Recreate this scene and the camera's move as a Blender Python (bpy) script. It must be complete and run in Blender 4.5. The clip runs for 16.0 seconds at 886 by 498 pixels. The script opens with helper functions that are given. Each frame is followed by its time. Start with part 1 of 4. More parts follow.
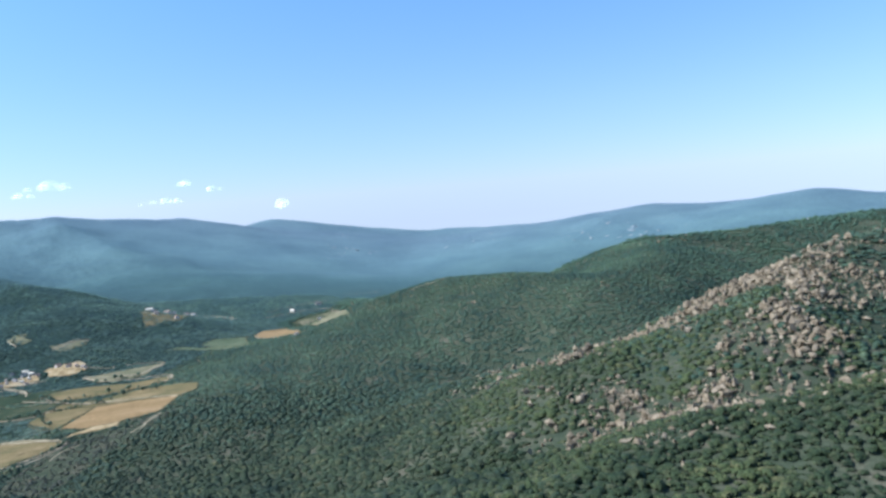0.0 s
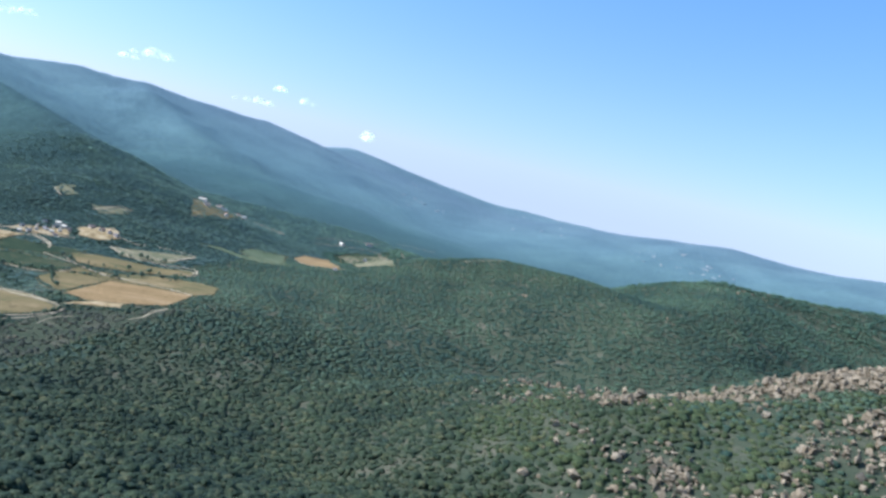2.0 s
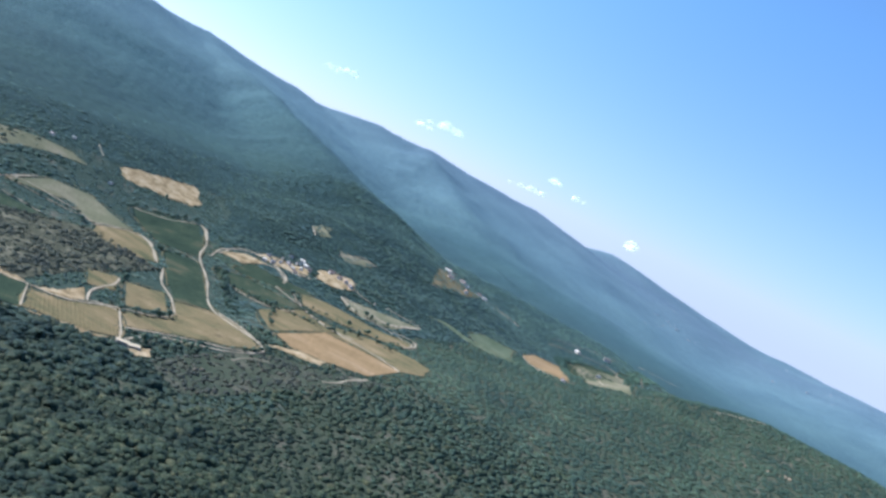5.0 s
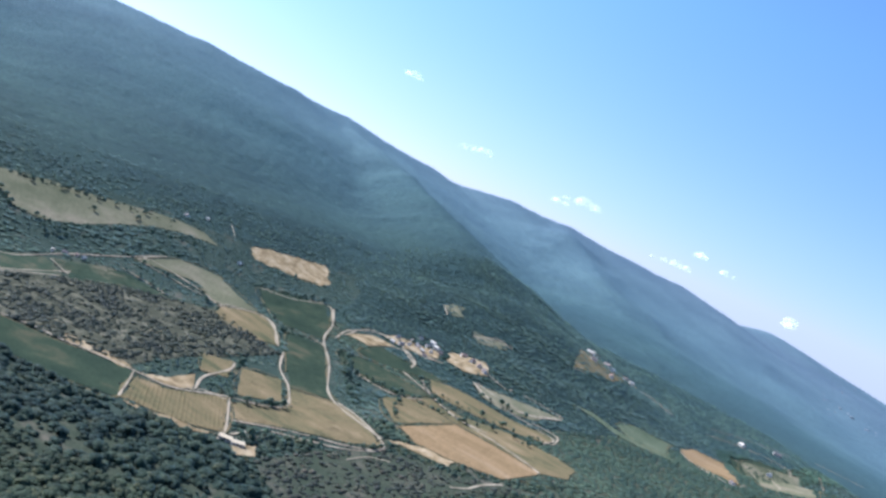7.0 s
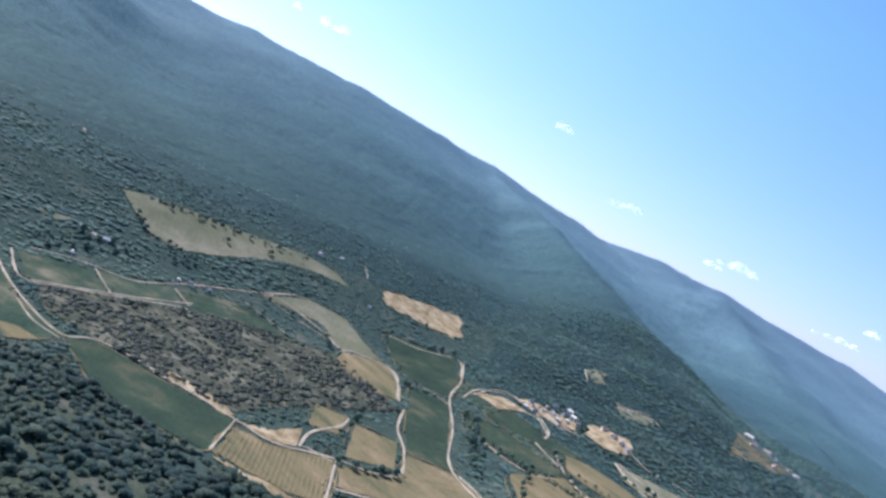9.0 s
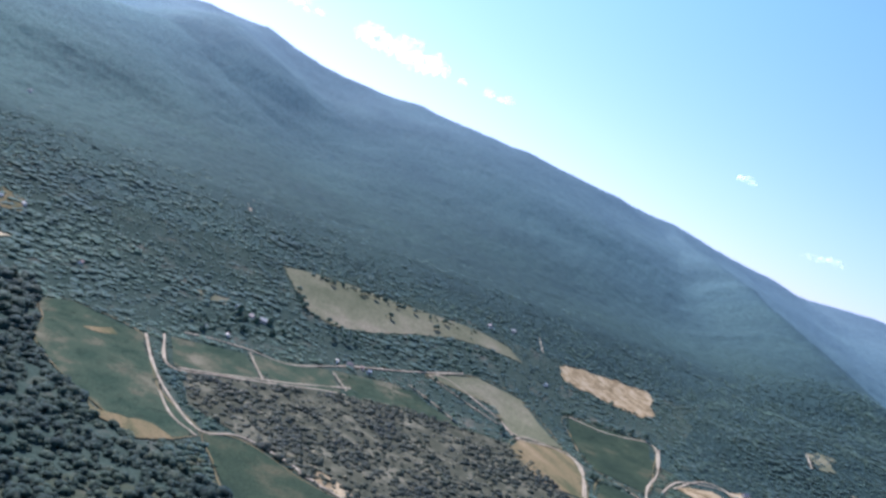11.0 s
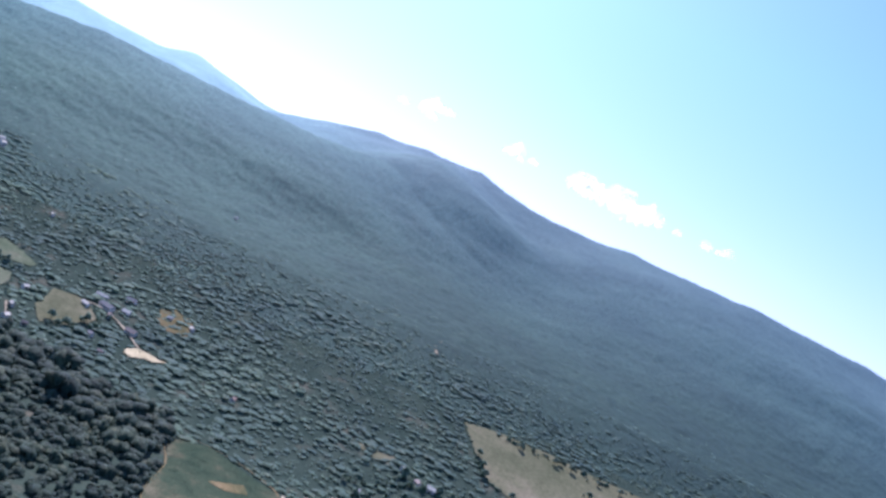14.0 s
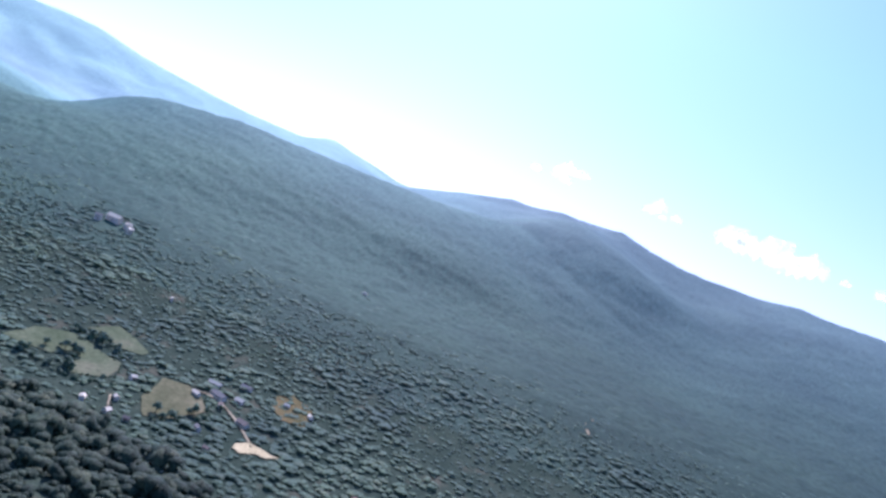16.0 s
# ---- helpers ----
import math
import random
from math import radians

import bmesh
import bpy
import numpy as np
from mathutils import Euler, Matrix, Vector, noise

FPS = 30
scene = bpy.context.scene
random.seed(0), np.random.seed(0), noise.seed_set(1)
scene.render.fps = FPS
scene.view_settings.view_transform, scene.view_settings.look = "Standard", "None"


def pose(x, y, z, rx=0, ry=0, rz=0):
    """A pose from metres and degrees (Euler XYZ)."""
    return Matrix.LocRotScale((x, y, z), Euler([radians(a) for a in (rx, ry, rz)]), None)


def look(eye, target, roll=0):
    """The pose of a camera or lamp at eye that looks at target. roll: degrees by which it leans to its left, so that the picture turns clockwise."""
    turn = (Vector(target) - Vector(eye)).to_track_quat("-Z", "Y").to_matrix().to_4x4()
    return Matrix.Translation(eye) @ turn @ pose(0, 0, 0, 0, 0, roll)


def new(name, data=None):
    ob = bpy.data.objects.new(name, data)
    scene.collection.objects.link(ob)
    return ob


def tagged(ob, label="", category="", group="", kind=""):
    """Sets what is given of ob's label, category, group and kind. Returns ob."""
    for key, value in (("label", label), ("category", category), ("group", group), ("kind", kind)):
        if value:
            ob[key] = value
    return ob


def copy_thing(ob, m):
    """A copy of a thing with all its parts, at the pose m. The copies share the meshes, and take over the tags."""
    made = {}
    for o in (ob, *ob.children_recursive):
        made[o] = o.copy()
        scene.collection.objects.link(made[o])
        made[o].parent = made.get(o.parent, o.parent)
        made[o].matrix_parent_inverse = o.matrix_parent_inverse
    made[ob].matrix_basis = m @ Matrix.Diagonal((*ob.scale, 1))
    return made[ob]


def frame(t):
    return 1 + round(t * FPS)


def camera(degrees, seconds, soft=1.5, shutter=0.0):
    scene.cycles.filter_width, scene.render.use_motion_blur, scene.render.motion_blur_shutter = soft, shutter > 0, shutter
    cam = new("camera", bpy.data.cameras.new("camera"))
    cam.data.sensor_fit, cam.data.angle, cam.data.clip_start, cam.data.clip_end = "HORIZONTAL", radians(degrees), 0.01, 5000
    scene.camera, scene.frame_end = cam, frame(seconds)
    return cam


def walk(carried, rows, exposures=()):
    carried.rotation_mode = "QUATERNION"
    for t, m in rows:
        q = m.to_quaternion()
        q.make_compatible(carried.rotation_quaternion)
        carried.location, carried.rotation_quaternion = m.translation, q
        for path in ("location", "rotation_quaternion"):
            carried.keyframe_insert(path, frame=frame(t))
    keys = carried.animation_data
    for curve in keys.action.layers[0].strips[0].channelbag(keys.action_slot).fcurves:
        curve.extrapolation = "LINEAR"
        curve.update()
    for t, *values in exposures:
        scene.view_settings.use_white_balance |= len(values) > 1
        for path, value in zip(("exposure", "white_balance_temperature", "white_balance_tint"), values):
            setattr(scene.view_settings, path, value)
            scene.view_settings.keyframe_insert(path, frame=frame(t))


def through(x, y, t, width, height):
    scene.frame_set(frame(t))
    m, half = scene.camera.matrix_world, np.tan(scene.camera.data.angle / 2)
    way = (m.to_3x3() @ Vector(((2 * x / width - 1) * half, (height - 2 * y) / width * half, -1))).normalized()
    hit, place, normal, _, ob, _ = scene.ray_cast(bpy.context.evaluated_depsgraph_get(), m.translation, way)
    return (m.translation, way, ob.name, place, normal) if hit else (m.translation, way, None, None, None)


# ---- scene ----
cam = camera(59.0, 16.0, soft=3.0)
METRES, EYE, TILT, LEAN, TURN = 560.0, 205.0, -2.3, 4.6, 0.0
ROWS = [
    (0.0, 0.0, 0.0, 0.0, 0.0, 0.0, -0.0),
    (0.5, -0.0003, 0.0306, 0.0007, 1.65, -5.21, -5.64),
    (1.0, -0.0008, 0.0634, 0.0013, 4.44, -5.16, -12.54),
    (1.5, -0.0019, 0.0934, 0.0021, 4.01, -3.56, -15.57),
    (2.0, -0.0044, 0.1265, 0.0028, 5.02, -2.98, -17.36),
    (2.5, -0.0074, 0.1561, 0.0039, 6.23, -1.16, -21.1),
    (3.0, -0.0122, 0.1878, 0.0044, 9.79, -0.79, -24.41),
    (3.5, -0.0182, 0.217, 0.0044, 13.56, -1.13, -25.21),
    (4.0, -0.0263, 0.2485, 0.0046, 19.14, -3.49, -27.52),
    (6.5, -0.0866, 0.3938, -0.002, 32.02, -2.7, -29.14),
    (7.0, -0.1038, 0.4218, -0.005, 36.76, -3.99, -28.52),
    (7.5, -0.1203, 0.4463, -0.0076, 41.23, -5.29, -27.88),
    (8.0, -0.1417, 0.4728, -0.0103, 44.61, -6.46, -27.99),
    (8.5, -0.16, 0.4946, -0.0127, 46.44, -6.31, -30.64),
    (11.0, -0.2788, 0.5971, -0.0281, 62.84, -8.1, -27.16),
    (11.5, -0.3038, 0.6134, -0.0311, 66.87, -8.78, -28.1),
    (12.0, -0.3296, 0.6293, -0.0346, 68.62, -4.01, -28.55),
    (12.5, -0.3587, 0.6425, -0.0384, 70.16, -4.5, -29.47),
    (13.0, -0.3856, 0.6559, -0.0408, 72.3, -3.98, -30.42),
    (13.5, -0.4152, 0.6657, -0.0449, 75.17, -4.64, -29.78),
    (14.0, -0.445, 0.6761, -0.0474, 79.96, -5.34, -28.75),
    (14.5, -0.4734, 0.6852, -0.0514, 83.28, -6.04, -27.49),
    (15.0, -0.504, 0.6921, -0.0552, 86.16, -6.39, -26.78),
    (15.5, -0.5321, 0.6977, -0.0578, 88.26, -5.66, -25.88),
    (16.0, -0.5634, 0.7034, -0.0606, 91.0, -5.12, -24.32),
]
walk(cam, [(t, pose(0, 0, EYE, TILT, LEAN, TURN) @ pose(METRES * x, METRES * y, METRES * z, 90 + pitch, roll, yaw)) for t, x, y, z, yaw, pitch, roll in ROWS],
     exposures=[(0.0, 0.87, 5500.0, 12.0), (3.5, 0.88, 5380.0, 15.0), (7.0, 0.88, 5430.0, 21.0), (11.0, 0.88, 5450.0, 28.0), (16.0, 0.87, 5530.0, 35.0)])

# ---- sky and sun ----
SUN_AZ, SUN_EL = 95.0, 41.0
world = bpy.data.worlds.new("sky")
scene.world = world
world.use_nodes = True
wn, wl = world.node_tree.nodes, world.node_tree.links
sky = wn.new("ShaderNodeTexSky")
sky.sky_type, sky.sun_disc = "NISHITA", False
sky.sun_elevation, sky.sun_rotation = radians(SUN_EL), radians(-SUN_AZ)
sky.air_density, sky.dust_density, sky.ozone_density, sky.altitude = 1.0, 0.5, 2.4, 300
spot = wn.new("ShaderNodeTexCoord")
cut, join = wn.new("ShaderNodeSeparateXYZ"), wn.new("ShaderNodeCombineXYZ")
low = wn.new("ShaderNodeMath")
low.operation = "MAXIMUM"
low.inputs[1].default_value = 0.04
wl.new(spot.outputs["Generated"], cut.inputs[0])
wl.new(cut.outputs["Z"], low.inputs[0])
wl.new(cut.outputs["X"], join.inputs["X"])
wl.new(cut.outputs["Y"], join.inputs["Y"])
wl.new(low.outputs[0], join.inputs["Z"])
wl.new(join.outputs[0], sky.inputs["Vector"])
clear_air = wn.new("ShaderNodeMix")
clear_air.data_type, clear_air.blend_type = "RGBA", "MULTIPLY"
clear_air.inputs[0].default_value = 1.0
# paler and duller at the horizon, clearer above
layers = wn.new("ShaderNodeValToRGB")
layers.color_ramp.elements.new(0.13)
for stop, at, tint in zip(layers.color_ramp.elements, (0.0, 0.13, 0.34), ((0.74, 0.72, 0.90, 1), (0.84, 0.87, 1.07, 1), (0.86, 1.06, 1.10, 1))):
    stop.position, stop.color = at, tint
wl.new(cut.outputs["Z"], layers.inputs[0])
wl.new(layers.outputs[0], clear_air.inputs[7])
wl.new(sky.outputs[0], clear_air.inputs[6])
wl.new(clear_air.outputs[2], wn["Background"].inputs["Color"])
wn["Background"].inputs["Strength"].default_value = 0.1
sun = new("sun", bpy.data.lights.new("sun", "SUN"))
sun.data.energy, sun.data.angle, sun.data.color = 4.0, radians(0.6), (1.0, 0.94, 0.84)
sun.matrix_world = look((0, 0, 900), (math.sin(radians(SUN_AZ)) * 1000, -math.cos(radians(SUN_AZ)) * 1000, 900 - 1000 * math.tan(radians(SUN_EL))))

# ---- materials ----
def node(m, kind, **sockets):
    n = m.node_tree.nodes.new(kind)
    for key, value in sockets.items():
        n.inputs[key.replace("_", " ")].default_value = value
    return n


def wire(m, a, b):
    m.node_tree.links.new(a, b)


def blank(name, rough=0.85, shine=0.0):
    m = bpy.data.materials.new(name)
    m.use_nodes = True
    p = m.node_tree.nodes["Principled BSDF"]
    p.inputs["Roughness"].default_value = rough
    p.inputs["Specular IOR Level"].default_value = shine
    return m, p


def velvet(p, weight):
    """The soft sheen of a leafy canopy seen at a low angle; stronger weights imitate haze."""
    p.inputs["Sheen Weight"].default_value, p.inputs["Sheen Roughness"].default_value = weight, 0.55
    p.inputs["Sheen Tint"].default_value = (0.66, 0.92, 0.95, 1)


def place(m):
    return m.node_tree.nodes.new("ShaderNodeNewGeometry").outputs["Position"]


def grain(m, scale, detail=5.0, rough=0.6, stretch=None):
    n = node(m, "ShaderNodeTexNoise", Scale=scale, Detail=detail, Roughness=rough)
    at = place(m)
    if stretch:
        s = node(m, "ShaderNodeMapping")
        s.inputs["Rotation"].default_value = (0, 0, stretch[0])
        s.inputs["Scale"].default_value = stretch[1:]
        wire(m, at, s.inputs["Vector"])
        at = s.outputs[0]
    wire(m, at, n.inputs["Vector"])
    return n.outputs["Fac"]


def ramp(m, fac, *stops):
    n = m.node_tree.nodes.new("ShaderNodeValToRGB")
    while len(n.color_ramp.elements) < len(stops):
        n.color_ramp.elements.new(0.5)
    for e, (at, c) in zip(n.color_ramp.elements, stops):
        e.position, e.color = at, (*c, 1)
    wire(m, fac, n.inputs[0])
    return n.outputs[0]


def mix(m, fac, a, b, how="MIX"):
    n = m.node_tree.nodes.new("ShaderNodeMix")
    n.data_type, n.blend_type = "RGBA", how
    for value, socket in ((fac, n.inputs[0]), (a, n.inputs[6]), (b, n.inputs[7])):
        if isinstance(value, (int, float)):
            socket.default_value = value
        elif isinstance(value, tuple):
            socket.default_value = (*value, 1)
        else:
            wire(m, value, socket)
    return n.outputs[2]


def relief(m, p, fac, strength, distance):
    b = node(m, "ShaderNodeBump", Strength=strength, Distance=distance)
    wire(m, fac, b.inputs["Height"])
    wire(m, b.outputs[0], p.inputs["Normal"])


def haze_tone(m):
    """Colour by distance from the middle of the valley, with haze painted in: dark oak below, then ever paler
    blue-grey; paler to the south, towards the sun.
    """
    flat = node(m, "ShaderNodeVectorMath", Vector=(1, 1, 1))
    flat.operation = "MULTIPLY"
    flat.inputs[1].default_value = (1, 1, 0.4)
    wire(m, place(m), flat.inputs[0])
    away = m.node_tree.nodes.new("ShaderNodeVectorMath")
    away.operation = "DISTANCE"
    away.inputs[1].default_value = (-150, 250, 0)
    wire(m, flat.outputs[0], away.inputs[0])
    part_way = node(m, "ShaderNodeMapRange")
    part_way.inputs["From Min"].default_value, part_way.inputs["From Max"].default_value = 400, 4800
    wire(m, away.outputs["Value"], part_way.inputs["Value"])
    c = ramp(m, part_way.outputs[0], *((( d - 400) / 4400, rgb) for d, rgb in HAZE_TONES))
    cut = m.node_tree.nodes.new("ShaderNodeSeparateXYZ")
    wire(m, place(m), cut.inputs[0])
    # the brighter haze towards the sun, painted as a paler south
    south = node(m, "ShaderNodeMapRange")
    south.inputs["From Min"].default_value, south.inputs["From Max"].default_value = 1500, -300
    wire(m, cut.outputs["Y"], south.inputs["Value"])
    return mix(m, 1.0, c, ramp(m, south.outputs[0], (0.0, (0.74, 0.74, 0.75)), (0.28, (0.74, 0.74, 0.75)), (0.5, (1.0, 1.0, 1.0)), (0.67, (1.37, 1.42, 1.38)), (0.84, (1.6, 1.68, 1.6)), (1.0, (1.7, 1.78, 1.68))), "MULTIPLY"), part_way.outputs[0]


# metres from the valley's middle, and the base colour with haze painted in
HAZE_TONES = ((450, (0.035, 0.063, 0.052)), (800, (0.031, 0.057, 0.044)), (1250, (0.049, 0.091, 0.079)), (1700, (0.090, 0.162, 0.160)),
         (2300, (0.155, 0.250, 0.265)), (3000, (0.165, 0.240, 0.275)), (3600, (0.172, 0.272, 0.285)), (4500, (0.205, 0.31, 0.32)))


def foliage(name, dark, light, dry, patch=0.02, leaf=0.9, through=0.42, gaps=0.0, gloss=0.25, sheen=0.045, haze_share=0.0):
    """Crowns that differ from tree to tree, with patches of drier growth and leafy relief."""
    m, p = blank(name, 0.65, gloss)
    velvet(p, sheen)
    island = m.node_tree.nodes.new("ShaderNodeNewGeometry").outputs["Random Per Island"]
    c = ramp(m, island, (0.0, dark), (0.75, light), (1.0, dry))
    # haze painted into farther crowns, brightened to offset their shaded sides
    if haze_share:
        zone, away = haze_tone(m)
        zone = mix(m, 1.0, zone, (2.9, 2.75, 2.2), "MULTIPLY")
        c = mix(m, ramp(m, away, (0.0, (0.3 * haze_share,) * 3), (0.16, (haze_share,) * 3)), c, zone)
    spread = ramp(m, grain(m, patch, 4), (0.36, (0.62, 0.69, 0.72)), (0.64, (1.3, 1.22, 1.06)))
    c = mix(m, 1.0, c, spread, "MULTIPLY")
    fine = grain(m, leaf, 3)
    c = mix(m, 1.0, c, ramp(m, fine, (0.36, (0.52, 0.54, 0.56)), (0.64, (1.42, 1.42, 1.34))), "MULTIPLY")
    wire(m, c, p.inputs["Base Color"])
    relief(m, p, fine, 0.9, 0.6)
    glow = m.node_tree.nodes.new("ShaderNodeBsdfTranslucent")
    wire(m, c, glow.inputs["Color"])
    both = node(m, "ShaderNodeMixShader", Fac=through)
    wire(m, p.outputs[0], both.inputs[1])
    wire(m, glow.outputs[0], both.inputs[2])
    top = both
    if gaps:
        open_air, top = m.node_tree.nodes.new("ShaderNodeBsdfTransparent"), m.node_tree.nodes.new("ShaderNodeMixShader")
        wire(m, ramp(m, grain(m, 1.3 * leaf, 2), (0.62 - gaps, (1.0, 1.0, 1.0)), (0.66 - gaps, (0.0, 0.0, 0.0))), top.inputs[0])
        wire(m, both.outputs[0], top.inputs[1])
        wire(m, open_air.outputs[0], top.inputs[2])
    wire(m, top.outputs[0], m.node_tree.nodes["Material Output"].inputs["Surface"])
    return m


def earth(name, stops, big=0.03, small=0.6, depth=0.25, stretch=None, rough=0.95):
    m, p = blank(name, rough)
    c = ramp(m, grain(m, big, 6, 0.62, stretch), *stops)
    fine = grain(m, small, 5)
    c = mix(m, 1.0, c, ramp(m, fine, (0.3, (0.72, 0.72, 0.72)), (0.7, (1.22, 1.2, 1.18))), "MULTIPLY")
    wire(m, c, p.inputs["Base Color"])
    relief(m, p, fine, 0.6, depth)
    return m


def plain(name, colour, rough=0.7, spots=1.5):
    m, p = blank(name, rough, 0.3)
    wire(m, mix(m, 1.0, colour, ramp(m, grain(m, spots, 4), (0.3, (0.75, 0.74, 0.72)), (0.7, (1.1, 1.1, 1.1))), "MULTIPLY"), p.inputs["Base Color"])
    return m


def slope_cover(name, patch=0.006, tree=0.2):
    """Wooded slopes seen as one canopy, haze painted into the base colour, with drifts of darker and paler growth."""
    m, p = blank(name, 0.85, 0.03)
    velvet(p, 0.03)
    c, _ = haze_tone(m)
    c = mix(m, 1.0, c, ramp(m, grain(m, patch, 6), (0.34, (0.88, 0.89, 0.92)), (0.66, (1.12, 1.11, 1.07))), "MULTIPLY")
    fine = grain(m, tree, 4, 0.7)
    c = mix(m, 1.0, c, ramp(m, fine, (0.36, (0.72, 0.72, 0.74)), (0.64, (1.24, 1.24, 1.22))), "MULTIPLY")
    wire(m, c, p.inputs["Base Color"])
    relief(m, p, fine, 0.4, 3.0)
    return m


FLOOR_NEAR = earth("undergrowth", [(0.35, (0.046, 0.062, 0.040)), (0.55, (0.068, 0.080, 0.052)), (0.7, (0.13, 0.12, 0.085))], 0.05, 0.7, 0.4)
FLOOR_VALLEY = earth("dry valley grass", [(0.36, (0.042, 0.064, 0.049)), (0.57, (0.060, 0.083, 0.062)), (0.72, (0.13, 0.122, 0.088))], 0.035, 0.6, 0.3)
# haze over the far land is part of this cover's base colour
COVER = slope_cover("wooded slopes with haze tint")
LEAF_NEAR = foliage("oak and myrtle leaves", (0.040, 0.060, 0.030), (0.062, 0.082, 0.038), (0.096, 0.102, 0.052), 0.02, 1.2, 0.16, 0.0, 0.1, 0.02)
LEAF_OAK = foliage("dark oak leaves", (0.032, 0.050, 0.033), (0.052, 0.073, 0.042), (0.095, 0.102, 0.057), 0.02, 1.2, 0.16, 0.0, 0.08, 0.015)
LEAF_DEEP = foliage("tall oak leaves", (0.027, 0.047, 0.033), (0.046, 0.071, 0.046), (0.078, 0.094, 0.056), 0.03, 0.8, 0.25, 0.0, 0.06, 0.09)
# the hill, valley and grove leaves carry painted distance haze
LEAF_MID = foliage("hill oak leaves with haze tint", (0.050, 0.078, 0.058), (0.070, 0.102, 0.072), (0.100, 0.128, 0.084), 0.012, 0.9, 0.3, 0.0, 0.1, 0.03, 0.75)
# strong sheen here lifts the backlit crowns in place of haze
LEAF_VALLEY = foliage("valley tree leaves with haze tint", (0.066, 0.104, 0.064), (0.100, 0.146, 0.086), (0.155, 0.168, 0.104), 0.014, 0.7, 0.47, 0.0, 0.05, 0.34, 0.75)
LEAF_GROVE = foliage("grove leaves with haze tint", (0.036, 0.062, 0.040), (0.056, 0.088, 0.054), (0.09, 0.108, 0.070), 0.02, 0.7, 0.3, 0.0, 0.05, 0.10, 0.5)
LEAF_SCRUB = foliage("dry scrub twigs", (0.038, 0.053, 0.031), (0.074, 0.087, 0.050), (0.23, 0.215, 0.130), 0.03)
LEAF_BRUSH = foliage("brown brush leaves", (0.062, 0.072, 0.050), (0.090, 0.100, 0.066), (0.16, 0.14, 0.10), 0.04)
GRANITE = earth("granite", [(0.3, (0.13, 0.102, 0.066)), (0.5, (0.245, 0.198, 0.132)), (0.7, (0.37, 0.31, 0.22))], 0.2, 1.6, 0.3)
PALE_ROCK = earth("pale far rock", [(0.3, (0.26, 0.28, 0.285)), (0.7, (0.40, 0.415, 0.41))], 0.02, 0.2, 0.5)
SOIL_GREY = earth("dry grey soil", [(0.3, (0.050, 0.056, 0.037)), (0.5, (0.084, 0.086, 0.056)), (0.66, (0.180, 0.170, 0.112))], 0.06, 0.7, 0.2)
BARK = plain("bark", (0.10, 0.08, 0.06))
VINE = earth("vine leaves", [(0.36, (0.034, 0.052, 0.034)), (0.54, (0.046, 0.066, 0.040)), (0.68, (0.100, 0.098, 0.058))], 0.03, 0.8)
VINE_WORN = earth("patchy vine leaves", [(0.36, (0.042, 0.066, 0.042)), (0.50, (0.062, 0.084, 0.052)), (0.58, (0.108, 0.110, 0.068)), (0.70, (0.18, 0.165, 0.106))], 0.035, 0.8)
VINE_DRY = earth("yellowing vines", [(0.32, (0.092, 0.098, 0.050)), (0.46, (0.165, 0.138, 0.070)), (0.58, (0.205, 0.160, 0.082)), (0.72, (0.28, 0.214, 0.118))], 0.045, 0.8, 0.25, (0.9, 0.5, 1.6, 1))
HAY = earth("mown hay", [(0.32, (0.20, 0.140, 0.068)), (0.52, (0.27, 0.187, 0.094)), (0.7, (0.33, 0.242, 0.138))], 0.03, 0.5, 0.1, (0.5, 0.4, 2.0, 1))
GRASS = earth("green meadow grass", [(0.32, (0.090, 0.118, 0.068)), (0.52, (0.130, 0.156, 0.094)), (0.70, (0.185, 0.190, 0.125))], 0.03, 0.4, 0.1)
MEADOW = earth("dry meadow grass", [(0.32, (0.108, 0.116, 0.066)), (0.52, (0.165, 0.162, 0.096)), (0.68, (0.24, 0.212, 0.138))], 0.02, 0.4, 0.1)
DIRT = earth("bare earth", [(0.34, (0.15, 0.112, 0.058)), (0.48, (0.29, 0.218, 0.115)), (0.64, (0.43, 0.345, 0.205))], 0.09, 0.5, 0.3)
SAND = earth("pale trodden sand", [(0.3, (0.48, 0.40, 0.235)), (0.6, (0.62, 0.53, 0.32))], 0.1, 0.8, 0.1)
TRACK = earth("track dust", [(0.3, (0.25, 0.205, 0.135)), (0.6, (0.44, 0.375, 0.255))], 0.08, 0.8, 0.1)
PLASTER = plain("pale plaster", (0.62, 0.55, 0.46))
TILES = plain("clay roof tiles", (0.42, 0.24, 0.16))
_age = TILES.node_tree.nodes.new("ShaderNodeObjectInfo").outputs["Random"]
_old = ramp(TILES, _age, (0.0, (0.16, 0.14, 0.13)), (0.5, (0.27, 0.21, 0.17)), (1.0, (0.40, 0.25, 0.17)))
wire(TILES, mix(TILES, 1.0, _old, ramp(TILES, grain(TILES, 1.5, 4), (0.3, (0.75, 0.74, 0.72)), (0.7, (1.1, 1.1, 1.1))), "MULTIPLY"), TILES.node_tree.nodes["Principled BSDF"].inputs["Base Color"])
SHEET = plain("pale roof sheets", (0.66, 0.60, 0.48), 0.8)
STRAW = plain("straw coloured roof sheets", (0.70, 0.57, 0.36), 0.9)
SLATE = plain("dull grey roof sheets", (0.24, 0.23, 0.22), 0.8)
WHITE = plain("pale lime wash", (0.62, 0.55, 0.46))
WOODEN = plain("weathered boards", (0.16, 0.12, 0.09))


